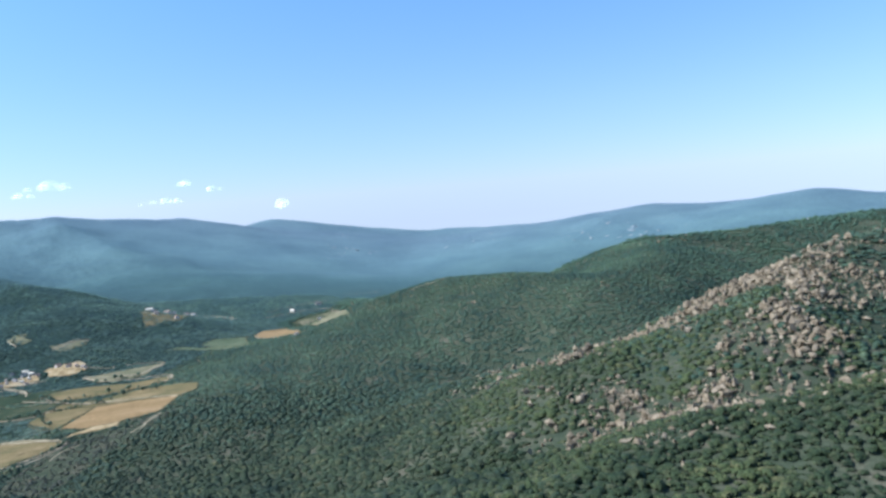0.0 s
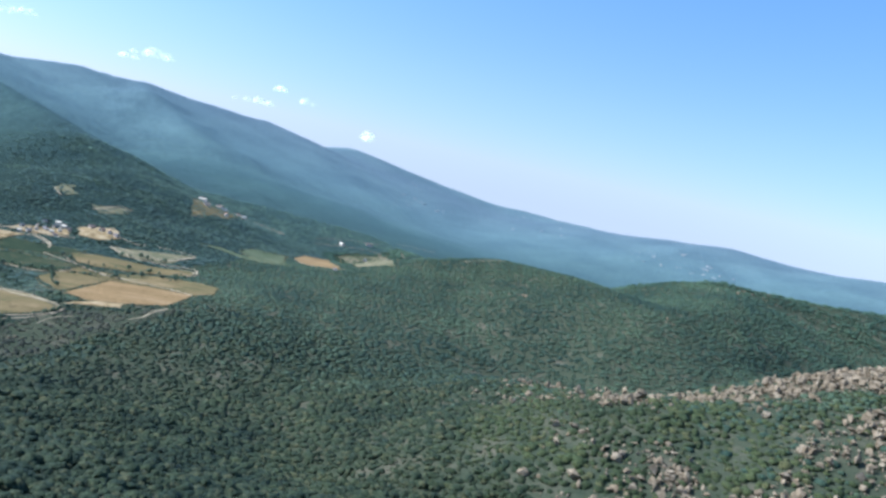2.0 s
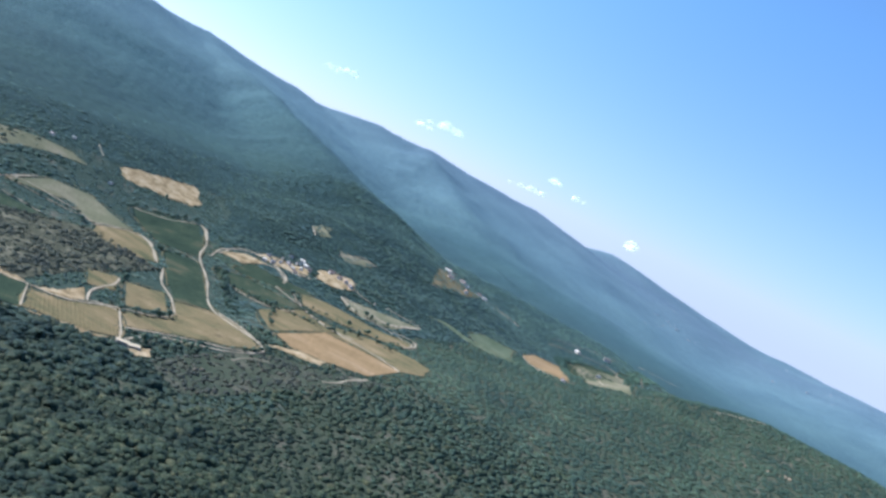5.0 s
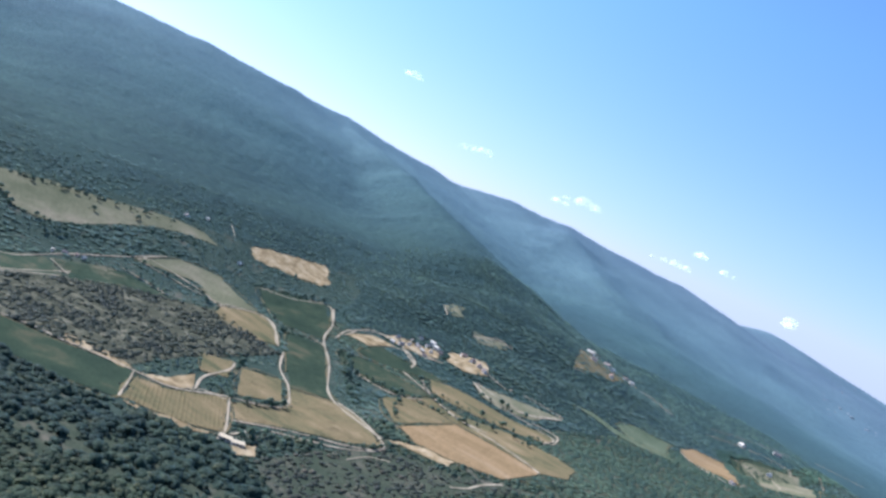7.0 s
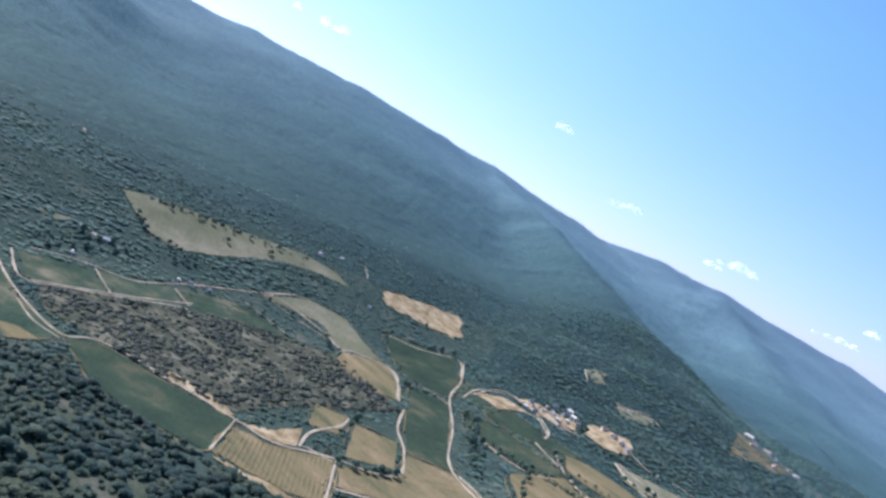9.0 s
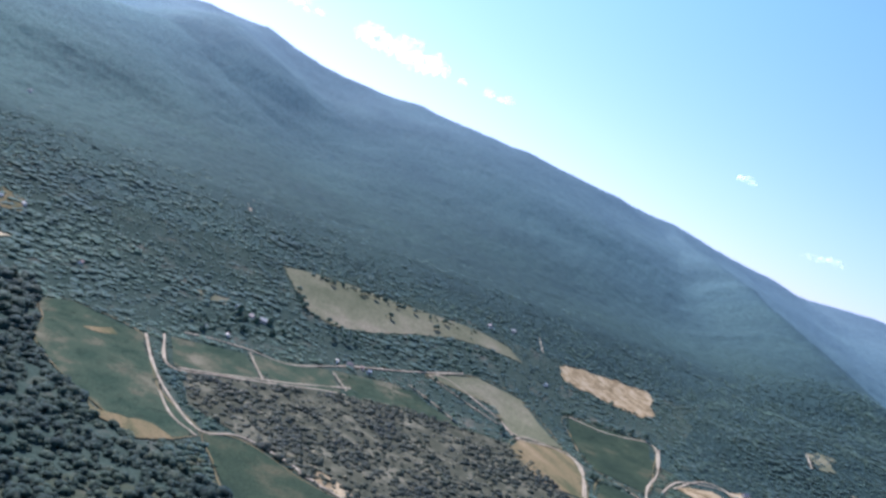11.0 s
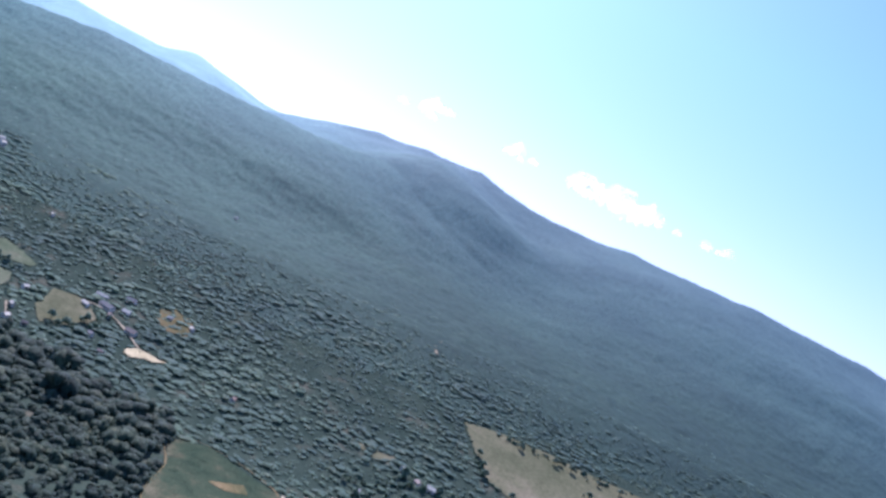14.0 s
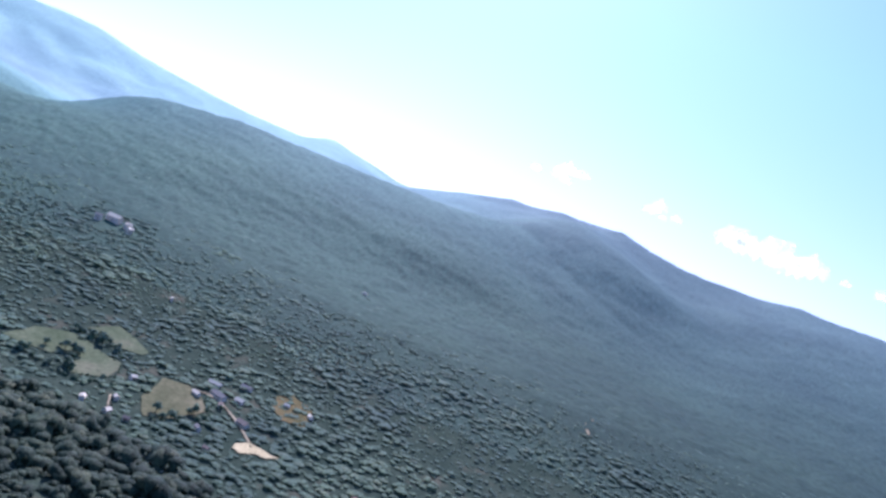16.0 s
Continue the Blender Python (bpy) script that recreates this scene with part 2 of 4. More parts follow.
def vapour(name):
    """Thin bright cloud: each billow lets half of the light through."""
    m = bpy.data.materials.new(name)
    m.use_nodes = True
    t = m.node_tree
    t.nodes.clear()
    front, back = node(m, "ShaderNodeBsdfDiffuse", Color=(0.92, 0.92, 0.92, 1)), node(m, "ShaderNodeBsdfTranslucent", Color=(0.85, 0.85, 0.85, 1))
    both, clear, thin = t.nodes.new("ShaderNodeAddShader"), t.nodes.new("ShaderNodeBsdfTransparent"), node(m, "ShaderNodeMixShader", Fac=0.2)
    out = t.nodes.new("ShaderNodeOutputMaterial")
    wisp = ramp(m, grain(m, 0.02, 4), (0.34, (0.0, 0.0, 0.0)), (0.68, (0.24, 0.24, 0.24)))
    wire(m, wisp, thin.inputs[0])
    for a, b in ((front.outputs[0], both.inputs[0]), (back.outputs[0], both.inputs[1]), (clear.outputs[0], thin.inputs[1]), (both.outputs[0], thin.inputs[2]), (thin.outputs[0], out.inputs["Surface"])):
        wire(m, a, b)
    return m


CLOUD = vapour("cloud vapour")
# ---- lie of the land ----
def lattice(ix, iy, seed):
    h = (ix.astype(np.int64) * 374761393 + iy.astype(np.int64) * 668265263 + seed * 974711) & 0xFFFFFFFF
    h = ((h ^ (h >> 13)) * 1274126177) & 0xFFFFFFFF
    return ((h ^ (h >> 16)) & 0xFFFF) / 65535.0


def wave(x, y, size, seed=0):
    """Smooth value noise from -1 to 1 with features of that size."""
    x, y = np.asarray(x, float) / size, np.asarray(y, float) / size
    ix, iy = np.floor(x), np.floor(y)
    fx, fy = x - ix, y - iy
    fx, fy = fx * fx * fx * (fx * (fx * 6 - 15) + 10), fy * fy * fy * (fy * (fy * 6 - 15) + 10)
    a, b = lattice(ix, iy, seed), lattice(ix + 1, iy, seed)
    c, d = lattice(ix, iy + 1, seed), lattice(ix + 1, iy + 1, seed)
    return 2 * ((a * (1 - fx) + b * fx) * (1 - fy) + (c * (1 - fx) + d * fx) * fy) - 1


def fractal(x, y, size, octaves=4, seed=0):
    total, gain = 0, 1.0
    for k in range(octaves):
        total = total + gain * wave(x + 17 * k, y - 31 * k, size / 2 ** k, seed + k)
        gain *= 0.5
    return total / 1.8


def ridge(x, y, crest, reach, base, power=1.15, top=25.0, fold=0.0, size=260.0, seed=3, soft=0.0):
    """Height of a ridge: crest is a line of (x, y, z), falling to base over the reach to either side."""
    best = np.full(np.shape(x), -1e3)
    gully = fold * (1 - 2.2 * np.abs(fractal(x, y, size, 4, seed))) if fold else 0.0
    for (ax, ay, az), (bx, by, bz) in zip(crest, crest[1:]):
        ux, uy = bx - ax, by - ay
        s = np.clip(((x - ax) * ux + (y - ay) * uy) / (ux * ux + uy * uy), 0, 1)
        d = np.hypot(x - ax - s * ux, y - ay - s * uy)
        d = np.sqrt(d * d + top * top) - top
        u = d / reach
        z = az + s * (bz - az)
        g = np.where(u < 1, np.maximum(1 - u, 0) ** power, (1 - u) * 1.6)
        h = base + (z - base) * g
        h = h + (z - base) * gully * np.clip(3.2 * u * (1 - u), 0, 1)
        best = blend_max(best, h, soft) if soft else np.maximum(best, h)
    return best


def blend_max(a, b, k):
    h = np.clip(0.5 + 0.5 * (a - b) / k, 0, 1)
    return b * (1 - h) + a * h + k * h * (1 - h)


MAIN_CREST = [(-2760, 380, 215), (-2660, 500, 320), (-2612, 567, 385), (-2546, 712, 397), (-2453, 881, 399), (-2392, 959, 365), (-2308, 1124, 353),
              (-2207, 1261, 362), (-1950, 1520, 352), (-1884, 1795, 341), (-1830, 2001, 335), (-1741, 2284, 304),
              (-1677, 2422, 288), (-1543, 2611, 313), (-1389, 2813, 314), (-1221, 3001, 294), (-1063, 3169, 284),
              (-867, 3384, 229), (-750, 3514, 254), (-522, 3705, 209), (-336, 3925, 175), (-127, 4136, 130)]
BACK_CREST = [(-3400, -2100, 520), (-3700, -1580, 510), (-3870, -1400, 525), (-4040, -1060, 470), (-4170, -680, 435), (-4230, -420, 431),
              (-4265, -235, 481), (-4300, 130, 404), (-4310, 390, 395), (-4290, 700, 330), (-4200, 1300, 300)]
SHOULDER = [(-2330, 760, 372), (-2090, 690, 345), (-1913, 525, 277), (-1818, 382, 256), (-1751, 182, 252), (-1664, 6, 249),
            (-1640, -85, 238), (-1645, -193, 196), (-1690, -310, 171), (-1790, -480, 182), (-2000, -720, 210)]
FAR_RIGHT = [(-133, 3998, 136), (40, 3800, 148), (287, 3490, 145), (505, 3260, 153), (622, 3140, 172), (792, 2996, 191),
             (1046, 2812, 178), (1240, 2620, 200), (1428, 2524, 168), (2000, 2000, 190), (2900, 1000, 230)]
LOW_SPUR = [(-478, 1085, 70), (-640, 1240, 105), (-795, 1388, 142), (-1250, 1680, 235), (-1840, 2010, 325)]
HIGH_SPUR = [(-640, 1900, 92), (-720, 2000, 122), (-977, 2300, 195), (-1236, 2512, 276), (-1400, 2800, 305)]
NEAR_HILL = [(-240, 755, 44), (-190, 790, 62), (-100, 930, 78), (6, 1120, 117), (70, 1060, 122), (185, 950, 120),
             (345, 1220, 149), (460, 1260, 147), (690, 1220, 163), (1300, 1000, 215), (2100, 300, 240)]
ROCK_HILL = [(-60, 640, 40), (5, 607, 62), (50, 545, 90), (95, 485, 118), (175, 470, 139), (235, 530, 151), (310, 580, 168), (460, 580, 196),
             (900, 450, 240), (1300, 100, 250)]
FRONT_HILL = [(-430, 375, 42), (-320, 385, 55), (-215, 335, 70), (-105, 270, 96), (0, 290, 101), (92, 310, 117), (140, 285, 128), (350, 250, 170), (1000, 0, 235)]


def floor_z(x, y):
    """The valley floor, rising to the foot of the mountain and to the far end."""
    s = -560 + 0.17 * (y - 300) - x
    z = 36 + 0.18 * np.log1p(np.exp(np.clip((s - 130) / 25, -30, 30))) * 25
    z = np.minimum(z, 36 + 0.18 * 330 + 0.05 * (s - 460) * (s > 460))
    z = z + 16 * np.clip((y - 1400) / 1400, 0, 1)  + 5 * np.clip((320 - y) / 300, 0, 3) 
    return z + 1.5 * wave(x, y, 160, 5)


def land_z(x, y):
    x, y = np.asarray(x, float), np.asarray(y, float)
    wx, wy = x + 28 * wave(x, y, 210, 11), y + 28 * wave(x, y, 210, 12)
    z = floor_z(x, y)
    z = blend_max(z, ridge(wx, wy, NEAR_HILL, 300, 24, 1.0, 40, 0.08, 150, 21), 9)
    z = blend_max(z, ridge(wx, wy, ROCK_HILL, 220, 24, 0.95, 25, 0.07, 110, 22), 9)
    z = blend_max(z, ridge(wx, wy, FRONT_HILL, 175, 26, 0.95, 40, 0.07, 110, 23), 9)
    z = blend_max(z, ridge(wx, wy, FAR_RIGHT, 1150, 20, 1.1, 30, 0.11, 420, 24, 18), 20)
    z = blend_max(z, ridge(wx, wy, MAIN_CREST, 1180, 32, 1.1, 20, 0.02, 330, 25, 18), 24)
    z = blend_max(z, ridge(wx, wy, BACK_CREST, 1500, 30, 1.1, 20, 0.07, 600, 26), 30)
    z = blend_max(z, ridge(wx, wy, SHOULDER, 820, 40, 1.05, 30, 0.012, 240, 27), 24)
    # the saddle at the shoulder's southern end, carved along a line of sight to fit the camera's view
    along, across = 0.89 * (x + 1580) + 0.456 * (y + 255), -0.456 * (x + 1580) + 0.89 * (y + 255)
    z = z - 38 * np.exp(-(along / 210) ** 2 - (across / 95) ** 2)
    z = blend_max(z, ridge(wx, wy, LOW_SPUR, 300, 35, 1.1, 30, 0.12, 240, 28, 18), 22)
    z = blend_max(z, ridge(wx, wy, HIGH_SPUR, 520, 45, 1.1, 30, 0.14, 300, 29, 18), 24)
    return z

# ---- plan of the fields: name, material, label, category, corners ----
SCRUB_PATCH = [(-573, 455), (-590, 503), (-599, 547), (-603, 620), (-576, 695), (-487, 692), (-479, 650), (-466, 584), (-446, 532), (-477, 496), (-511, 468), (-529, 450)]
BRUSH_PATCH = [(-327, 534), (-334, 589), (-322, 636), (-307, 654), (-284, 657), (-264, 690), (-248, 700), (-262, 640), (-275, 594), (-285, 515)]
FIELDS = [
    ("hay_field", HAY, "mown golden hay field beside the dirt track", "field", [(-355, 692), (-358, 770), (-268, 748), (-269, 698), (-303, 680), (-328, 677)]),
    ("fallow_field", VINE_DRY, "fallow olive-brown field above the hay field", "field", [(-407, 732), (-407, 777), (-360, 773), (-361, 695)]),
    ("stubble_field", VINE_DRY, "long olive stubble strip along the hedge", "field", [(-371, 796), (-335, 817), (-287, 813), (-266, 802), (-256, 768), (-267, 749), (-360, 775), (-406, 780), (-405, 796)]),
    ("stubble_field", VINE_DRY, "tan stubble strip between two hedges", "field", [(-443, 844), (-421, 860), (-364, 865), (-324, 880), (-311, 843), (-344, 821), (-393, 814), (-417, 815)]),
    ("stubble_field", MEADOW, "small tan and green stubble strip", "field", [(-431, 902), (-421, 910), (-391, 929), (-355, 956), (-357, 896), (-384, 875), (-406, 879)]),
    ("vineyard", VINE, "green vineyard below the hamlet", "vineyard", [(-505, 781), (-476, 803), (-423, 802), (-408, 803), (-414, 759), (-450, 755), (-472, 752)]),
    ("vineyard", VINE, "dark green vineyard between two dirt tracks", "vineyard", [(-540, 747), (-513, 766), (-422, 686), (-399, 673), (-424, 649), (-473, 687)]),
    ("vineyard", VINE, "dark green three-cornered vineyard under the quarry", "vineyard", [(-654, 804), (-628, 879), (-569, 829), (-530, 783), (-558, 757), (-616, 779)]),
    ("vineyard", VINE_DRY, "yellowing vineyard inside a looping dirt track", "vineyard", [(-421, 647), (-393, 668), (-366, 663), (-328, 643), (-340, 615), (-364, 589), (-376, 561), (-399, 577), (-390, 612)]),
    ("vineyard", VINE_DRY, "yellowing vineyard with plain rows at the wood", "vineyard", [(-426, 523), (-412, 539), (-405, 577), (-357, 539), (-365, 518), (-389, 492)]),
    ("vineyard", VINE_DRY, "small square yellowing vineyard ringed by a track", "vineyard", [(-455, 628), (-436, 651), (-401, 620), (-410, 589)]),
    ("vineyard", VINE, "long dark green vineyard along the wood", "vineyard", [(-497, 452), (-499, 473), (-471, 496), (-436, 529), (-388, 487), (-405, 468), (-436, 451), (-470, 451)]),
    ("fallow_field", VINE_DRY, "tan fallow field with a curved lower edge", "field", [(-593, 712), (-580, 748), (-545, 736), (-506, 706), (-522, 681), (-568, 686)]),
    ("fallow_field", MEADOW, "long tan and green fallow field", "field", [(-669, 663), (-688, 723), (-667, 760), (-588, 749), (-597, 709), (-645, 713), (-663, 672)]),
    ("vineyard", VINE, "narrow green vineyard above the dry scrub", "vineyard", [(-635, 572), (-634, 635), (-588, 655), (-583, 699), (-596, 617), (-612, 575)]),
    ("bare_earth", DIRT, "bare sandy earth cut at the mountain foot", "bare earth", [(-757, 862), (-762, 895), (-757, 930), (-748, 986), (-716, 962), (-686, 938), (-684, 914), (-708, 879), (-726, 851)]),
    ("meadow", MEADOW, "long pale dry meadow at the mountain foot", "meadow", [(-808, 571), (-770, 573), (-731, 577), (-717, 595), (-720, 629), (-742, 687), (-754, 726), (-755, 762), (-747, 787), (-741, 806), (-770, 803), (-790, 773), (-796, 724), (-801, 678), (-809, 644), (-813, 605)]),
    ("hay_field", HAY, "small golden hay field far up the valley", "field", [(-296, 1170), (-297, 1229), (-267, 1264), (-206, 1067), (-217, 1060), (-255, 1096)]),
    ("vineyard", VINE_WORN, "large green vineyard with brown dry patches", "vineyard", [(-642, 379), (-650, 400), (-626, 438), (-572, 438), (-537, 438), (-500, 451), (-489, 443), (-478, 421), (-492, 410), (-530, 391), (-573, 379), (-612, 383)]),
    ("vineyard", VINE_WORN, "green vineyard strip under the upper track", "vineyard", [(-632, 457), (-633, 505), (-592, 509), (-583, 452)]),
    ("vineyard", VINE_WORN, "green vineyard strip beside the dry scrub", "vineyard", [(-634, 508), (-639, 568), (-600, 568), (-593, 512)]),
    ("vineyard", VINE_WORN, "green tapering vineyard strip above the scrub", "vineyard", [(-639, 571), (-640, 624), (-596, 652), (-600, 571)]),
    ("meadow", GRASS, "green-grey meadow with trees along its edge", "meadow", [(-752, 192), (-774, 197), (-786, 215), (-783, 223), (-774, 239), (-769, 253), (-760, 256), (-747, 256), (-741, 246), (-737, 238), (-765, 227), (-751, 221), (-750, 202)]),
    ("meadow", GRASS, "small green-grey meadow behind a hedge", "meadow", [(-798, 217), (-817, 229), (-808, 243), (-796, 258), (-789, 256), (-787, 245), (-793, 231)]),
    ("pasture", MEADOW, "grey-brown pasture beside the farm", "pasture", [(-721, 288), (-741, 279), (-771, 278), (-774, 292), (-766, 303), (-752, 312), (-731, 303)]),
    ("stubble_field", MEADOW, "green stubble field far up the valley", "field", [(-275, 1400), (-213, 1502), (-141, 1089), (-197, 1121)]),
    ("clearing", VINE_DRY, "terraced dry clearing on the far slope", "clearing", [(-509, 1286), (-534, 1401), (-507, 1477), (-463, 1438), (-439, 1262), (-464, 1178)]),
    ("clearing", MEADOW, "dry clearing on the lower mountain slope", "clearing", [(-612, 1076), (-618, 1096), (-602, 1104), (-596, 1088), (-580, 1074), (-588, 1058)]),
    ("bare_earth", DIRT, "reddish bare lot beside the hamlet", "bare earth", [(-499, 953), (-466, 972), (-440, 945), (-454, 915), (-481, 919)]),
    ("bare_earth", DIRT, "bare sandy ground between the houses of the hamlet", "bare earth", [(-545, 890), (-548, 905), (-530, 922), (-500, 928), (-488, 914), (-505, 893), (-525, 886)]),
    ("bare_earth", SAND, "bright bare sandy yard below the farm", "bare earth", [(-723, 336), (-729, 337), (-733, 342), (-733, 349), (-731, 354), (-728, 358), (-722, 353), (-725, 348), (-720, 343)]),
    ("bare_earth", DIRT, "sandy yard beside the sheds", "bare earth", [(-342, 530), (-343, 549), (-330, 538), (-331, 525)]),
    ("fallow_field", VINE_DRY, "small square dry garden plot below the scrub", "field", [(-477, 609), (-465, 628), (-437, 603), (-446, 586)]),
    ("fallow_field", DIRT, "bare tan strip along the scrub", "field", [(-434, 531), (-431, 551), (-439, 576), (-415, 557), (-416, 541)]),
    ("bare_earth", DIRT, "brown bare ground inside the looping lane", "bare earth", [(-545, 830), (-545, 871), (-517, 877), (-518, 835)]),
    ("vineyard", VINE, "narrow vineyard far up the valley", "vineyard", [(-283, 1358), (-263, 1464), (-215, 1438), (-194, 1142), (-243, 1250)]),
    ("clearing", VINE_DRY, "dry tan plot with bare spots beside the farm", "clearing", [(-803, 338), (-814, 348), (-802, 360), (-788, 365), (-773, 362), (-771, 351), (-786, 341)]),
    ("vineyard", VINE, "green vineyard plot close below the hamlet", "vineyard", [(-505, 806), (-515, 850), (-462, 857), (-436, 862), (-440, 848), (-458, 826), (-481, 808)]),
    ("vineyard", GRASS, "green vineyard beside the far hay field", "vineyard", [(-345, 1072), (-341, 1120), (-305, 1160), (-300, 1130), (-280, 1061), (-319, 1049)]),
    ("bare_earth", DIRT, "bare tan strip between scrub and vineyard", "bare earth", [(-488, 506), (-478, 516), (-460, 526), (-441, 530), (-440, 525), (-457, 514), (-473, 503)]),
    ("clearing", MEADOW, "dry clearing on the far foothill", "clearing", [(-544, 1051), (-510, 1076), (-497, 1062), (-520, 1031)]),
    ("clearing", MEADOW, "dry tan clearing among the trees near the cottages", "clearing", [(-720, 483), (-722, 505), (-714, 512), (-702, 511), (-709, 496)]),
    ("bare_earth", VINE_DRY, "dry tan rim at the edge of the large vineyard", "bare earth", [(-505, 398), (-488, 407), (-477, 420), (-484, 433), (-496, 428), (-494, 415)]),
    ("bare_earth", VINE_DRY, "pale worn patch inside the large vineyard", "bare earth", [(-612, 404), (-621, 420), (-612, 423), (-607, 412)]),
    ("bare_earth", DIRT, "sandy rim between the wood and the yellowing vines", "bare earth", [(-385, 487), (-370, 495), (-358, 508), (-352, 522), (-356, 528), (-364, 514), (-374, 502)]),
    ("bare_earth", DIRT, "stony sandy corner below the hay field", "bare earth", [(-337, 657), (-328, 668), (-312, 676), (-296, 680), (-292, 670), (-313, 661)]),
    ("meadow", GRASS, "green strip of grass beside the far hay field", "meadow", [(-383, 1027), (-355, 1032), (-323, 1022), (-289, 1035), (-263, 1053), (-281, 1060), (-325, 1047), (-362, 1050)]),
]
TRACKS = [
    [(-645, 467), (-646, 485), (-642, 511), (-633, 538), (-653, 591), (-669, 651), (-688, 709)],
    [(-581, 454), (-587, 477), (-596, 509), (-600, 527), (-615, 577)],
    [(-637, 510), (-596, 509)],
    [(-637, 571), (-608, 572)],
    [(-626, 441), (-573, 439), (-532, 442), (-499, 451), (-504, 471), (-488, 491), (-467, 505)],
    [(-634, 453), (-580, 449), (-586, 483), (-600, 547), (-601, 568)],
    [(-436, 529), (-390, 490)],
    [(-477, 496), (-460, 513), (-436, 529), (-416, 542), (-407, 576), (-392, 613), (-423, 646), (-458, 668), (-490, 699)],
    [(-404, 578), (-362, 543), (-348, 525)],
    [(-615, 880), (-566, 831), (-530, 785), (-467, 731), (-419, 683), (-385, 663), (-337, 652)],
    [(-534, 805), (-554, 843), (-552, 883), (-530, 902), (-507, 903), (-483, 905)],
    [(-654, 803), (-634, 835), (-625, 881), (-573, 838)],
    [(-590, 704), (-585, 739), (-559, 745), (-509, 707)],
    [(-460, 824), (-413, 807), (-375, 788), (-338, 787)],
    [(-434, 905), (-406, 888), (-370, 899), (-354, 952)],
    [(-374, 557), (-361, 586), (-337, 611), (-326, 641), (-366, 663), (-396, 671)],
    [(-666, 668), (-619, 698), (-593, 712)],
    [(-402, 574), (-415, 564), (-416, 553)],
    [(-455, 947), (-416, 942), (-417, 953)],
    [(-444, 832), (-401, 799), (-354, 784), (-305, 766), (-268, 747)],
    [(-542, 825), (-561, 881), (-533, 895), (-493, 896), (-484, 902)],
    [(-533, 895), (-506, 883), (-480, 865), (-468, 845)],
    [(-515, 1299), (-478, 1296)],
    [(-530, 1420), (-500, 1400)],
    [(-448, 1353), (-428, 1412), (-388, 1411)],
    [(-320, 845), (-311, 850), (-327, 892), (-353, 889)],
    [(-534, 1037), (-522, 1075), (-499, 1076)],
    [(-771, 296), (-771, 310), (-754, 328), (-735, 342)],
    [(-293, 1160), (-248, 1081), (-208, 1034), (-201, 1072)],
    [(-278, 1374), (-246, 1338), (-179, 1123)],
    [(-479, 763), (-446, 751), (-412, 756), (-403, 781)],
    [(-492, 448), (-510, 439), (-538, 437)],
    [(-357, 946), (-363, 906), (-401, 902), (-431, 909)],
    [(-546, 889), (-512, 898), (-476, 906)],
    [(-455, 1444), (-396, 1427)],
    [(-415, 559), (-435, 580), (-450, 613), (-462, 627)],
    [(-505, 1285), (-495, 1301), (-480, 1304)],
    [(-527, 1360), (-550, 1466)],
    [(-475, 1206), (-460, 1207)],
    [(-497, 1397), (-492, 1443), (-463, 1438)],
    [(-453, 1424), (-422, 1424), (-388, 1405)],
    [(-536, 1040), (-523, 1064), (-504, 1080)],
    [(-615, 1077), (-587, 1050)],
    [(-464, 1178), (-449, 1203)],
    [(-349, 1488), (-301, 1562), (-251, 1604)],
    [(-200, 1579), (-87, 1183)],
    [(-54, 1115), (-2, 1138)],
    [(-962, 564), (-933, 564)],
    [(-813, 872), (-778, 854)],
    [(-730, 266), (-711, 273)],
    [(-645, 637), (-625, 647), (-596, 656)],
    [(-668, 666), (-674, 678), (-663, 691), (-639, 703), (-619, 709), (-595, 706)],
    [(-591, 707), (-596, 720), (-585, 738), (-571, 747), (-535, 729), (-504, 705)],
    [(-529, 763), (-521, 767), (-512, 769)],
    [(-519, 869), (-509, 880), (-484, 864), (-471, 855)],
    [(-433, 906), (-392, 880), (-364, 883), (-334, 879), (-320, 872), (-312, 835)],
    [(-404, 959), (-385, 961), (-355, 955), (-359, 913)],
    [(-356, 541), (-360, 572), (-345, 590), (-332, 607), (-324, 630), (-326, 642)],
    [(-272, 640), (-267, 652), (-267, 668), (-263, 687)],
    [(-319, 599), (-318, 618), (-309, 628)],
    [(-339, 1431), (-285, 1494), (-237, 1512), (-221, 1478)],
    [(-226, 1679), (-192, 1698), (-150, 1725)],
    [(-970, 573), (-956, 563), (-932, 563)],
]


# ---- meshes ----
def mesh_object(name, verts, faces, material, parent=None, smooth=True):
    """One mesh from arrays; faces all triangles or all quads."""
    verts, faces = np.asarray(verts, np.float32), np.asarray(faces, np.int32)
    me = bpy.data.meshes.new(name)
    n, k = faces.shape
    me.vertices.add(len(verts))
    me.vertices.foreach_set("co", verts.ravel())
    me.loops.add(n * k)
    me.loops.foreach_set("vertex_index", faces.ravel())
    me.polygons.add(n)
    me.polygons.foreach_set("loop_start", np.arange(0, n * k, k, dtype=np.int32))
    me.polygons.foreach_set("use_smooth", np.full(n, smooth))
    me.update(calc_edges=True)
    me.materials.append(material)
    ob = new(name, me)
    ob.parent = parent
    return ob


def part(name, bm, material, parent, label=""):
    me = bpy.data.meshes.new(name)
    bm.to_mesh(me)
    bm.free()
    me.materials.append(material)
    ob = new(name, me)
    ob.parent = parent
    return tagged(ob, label)


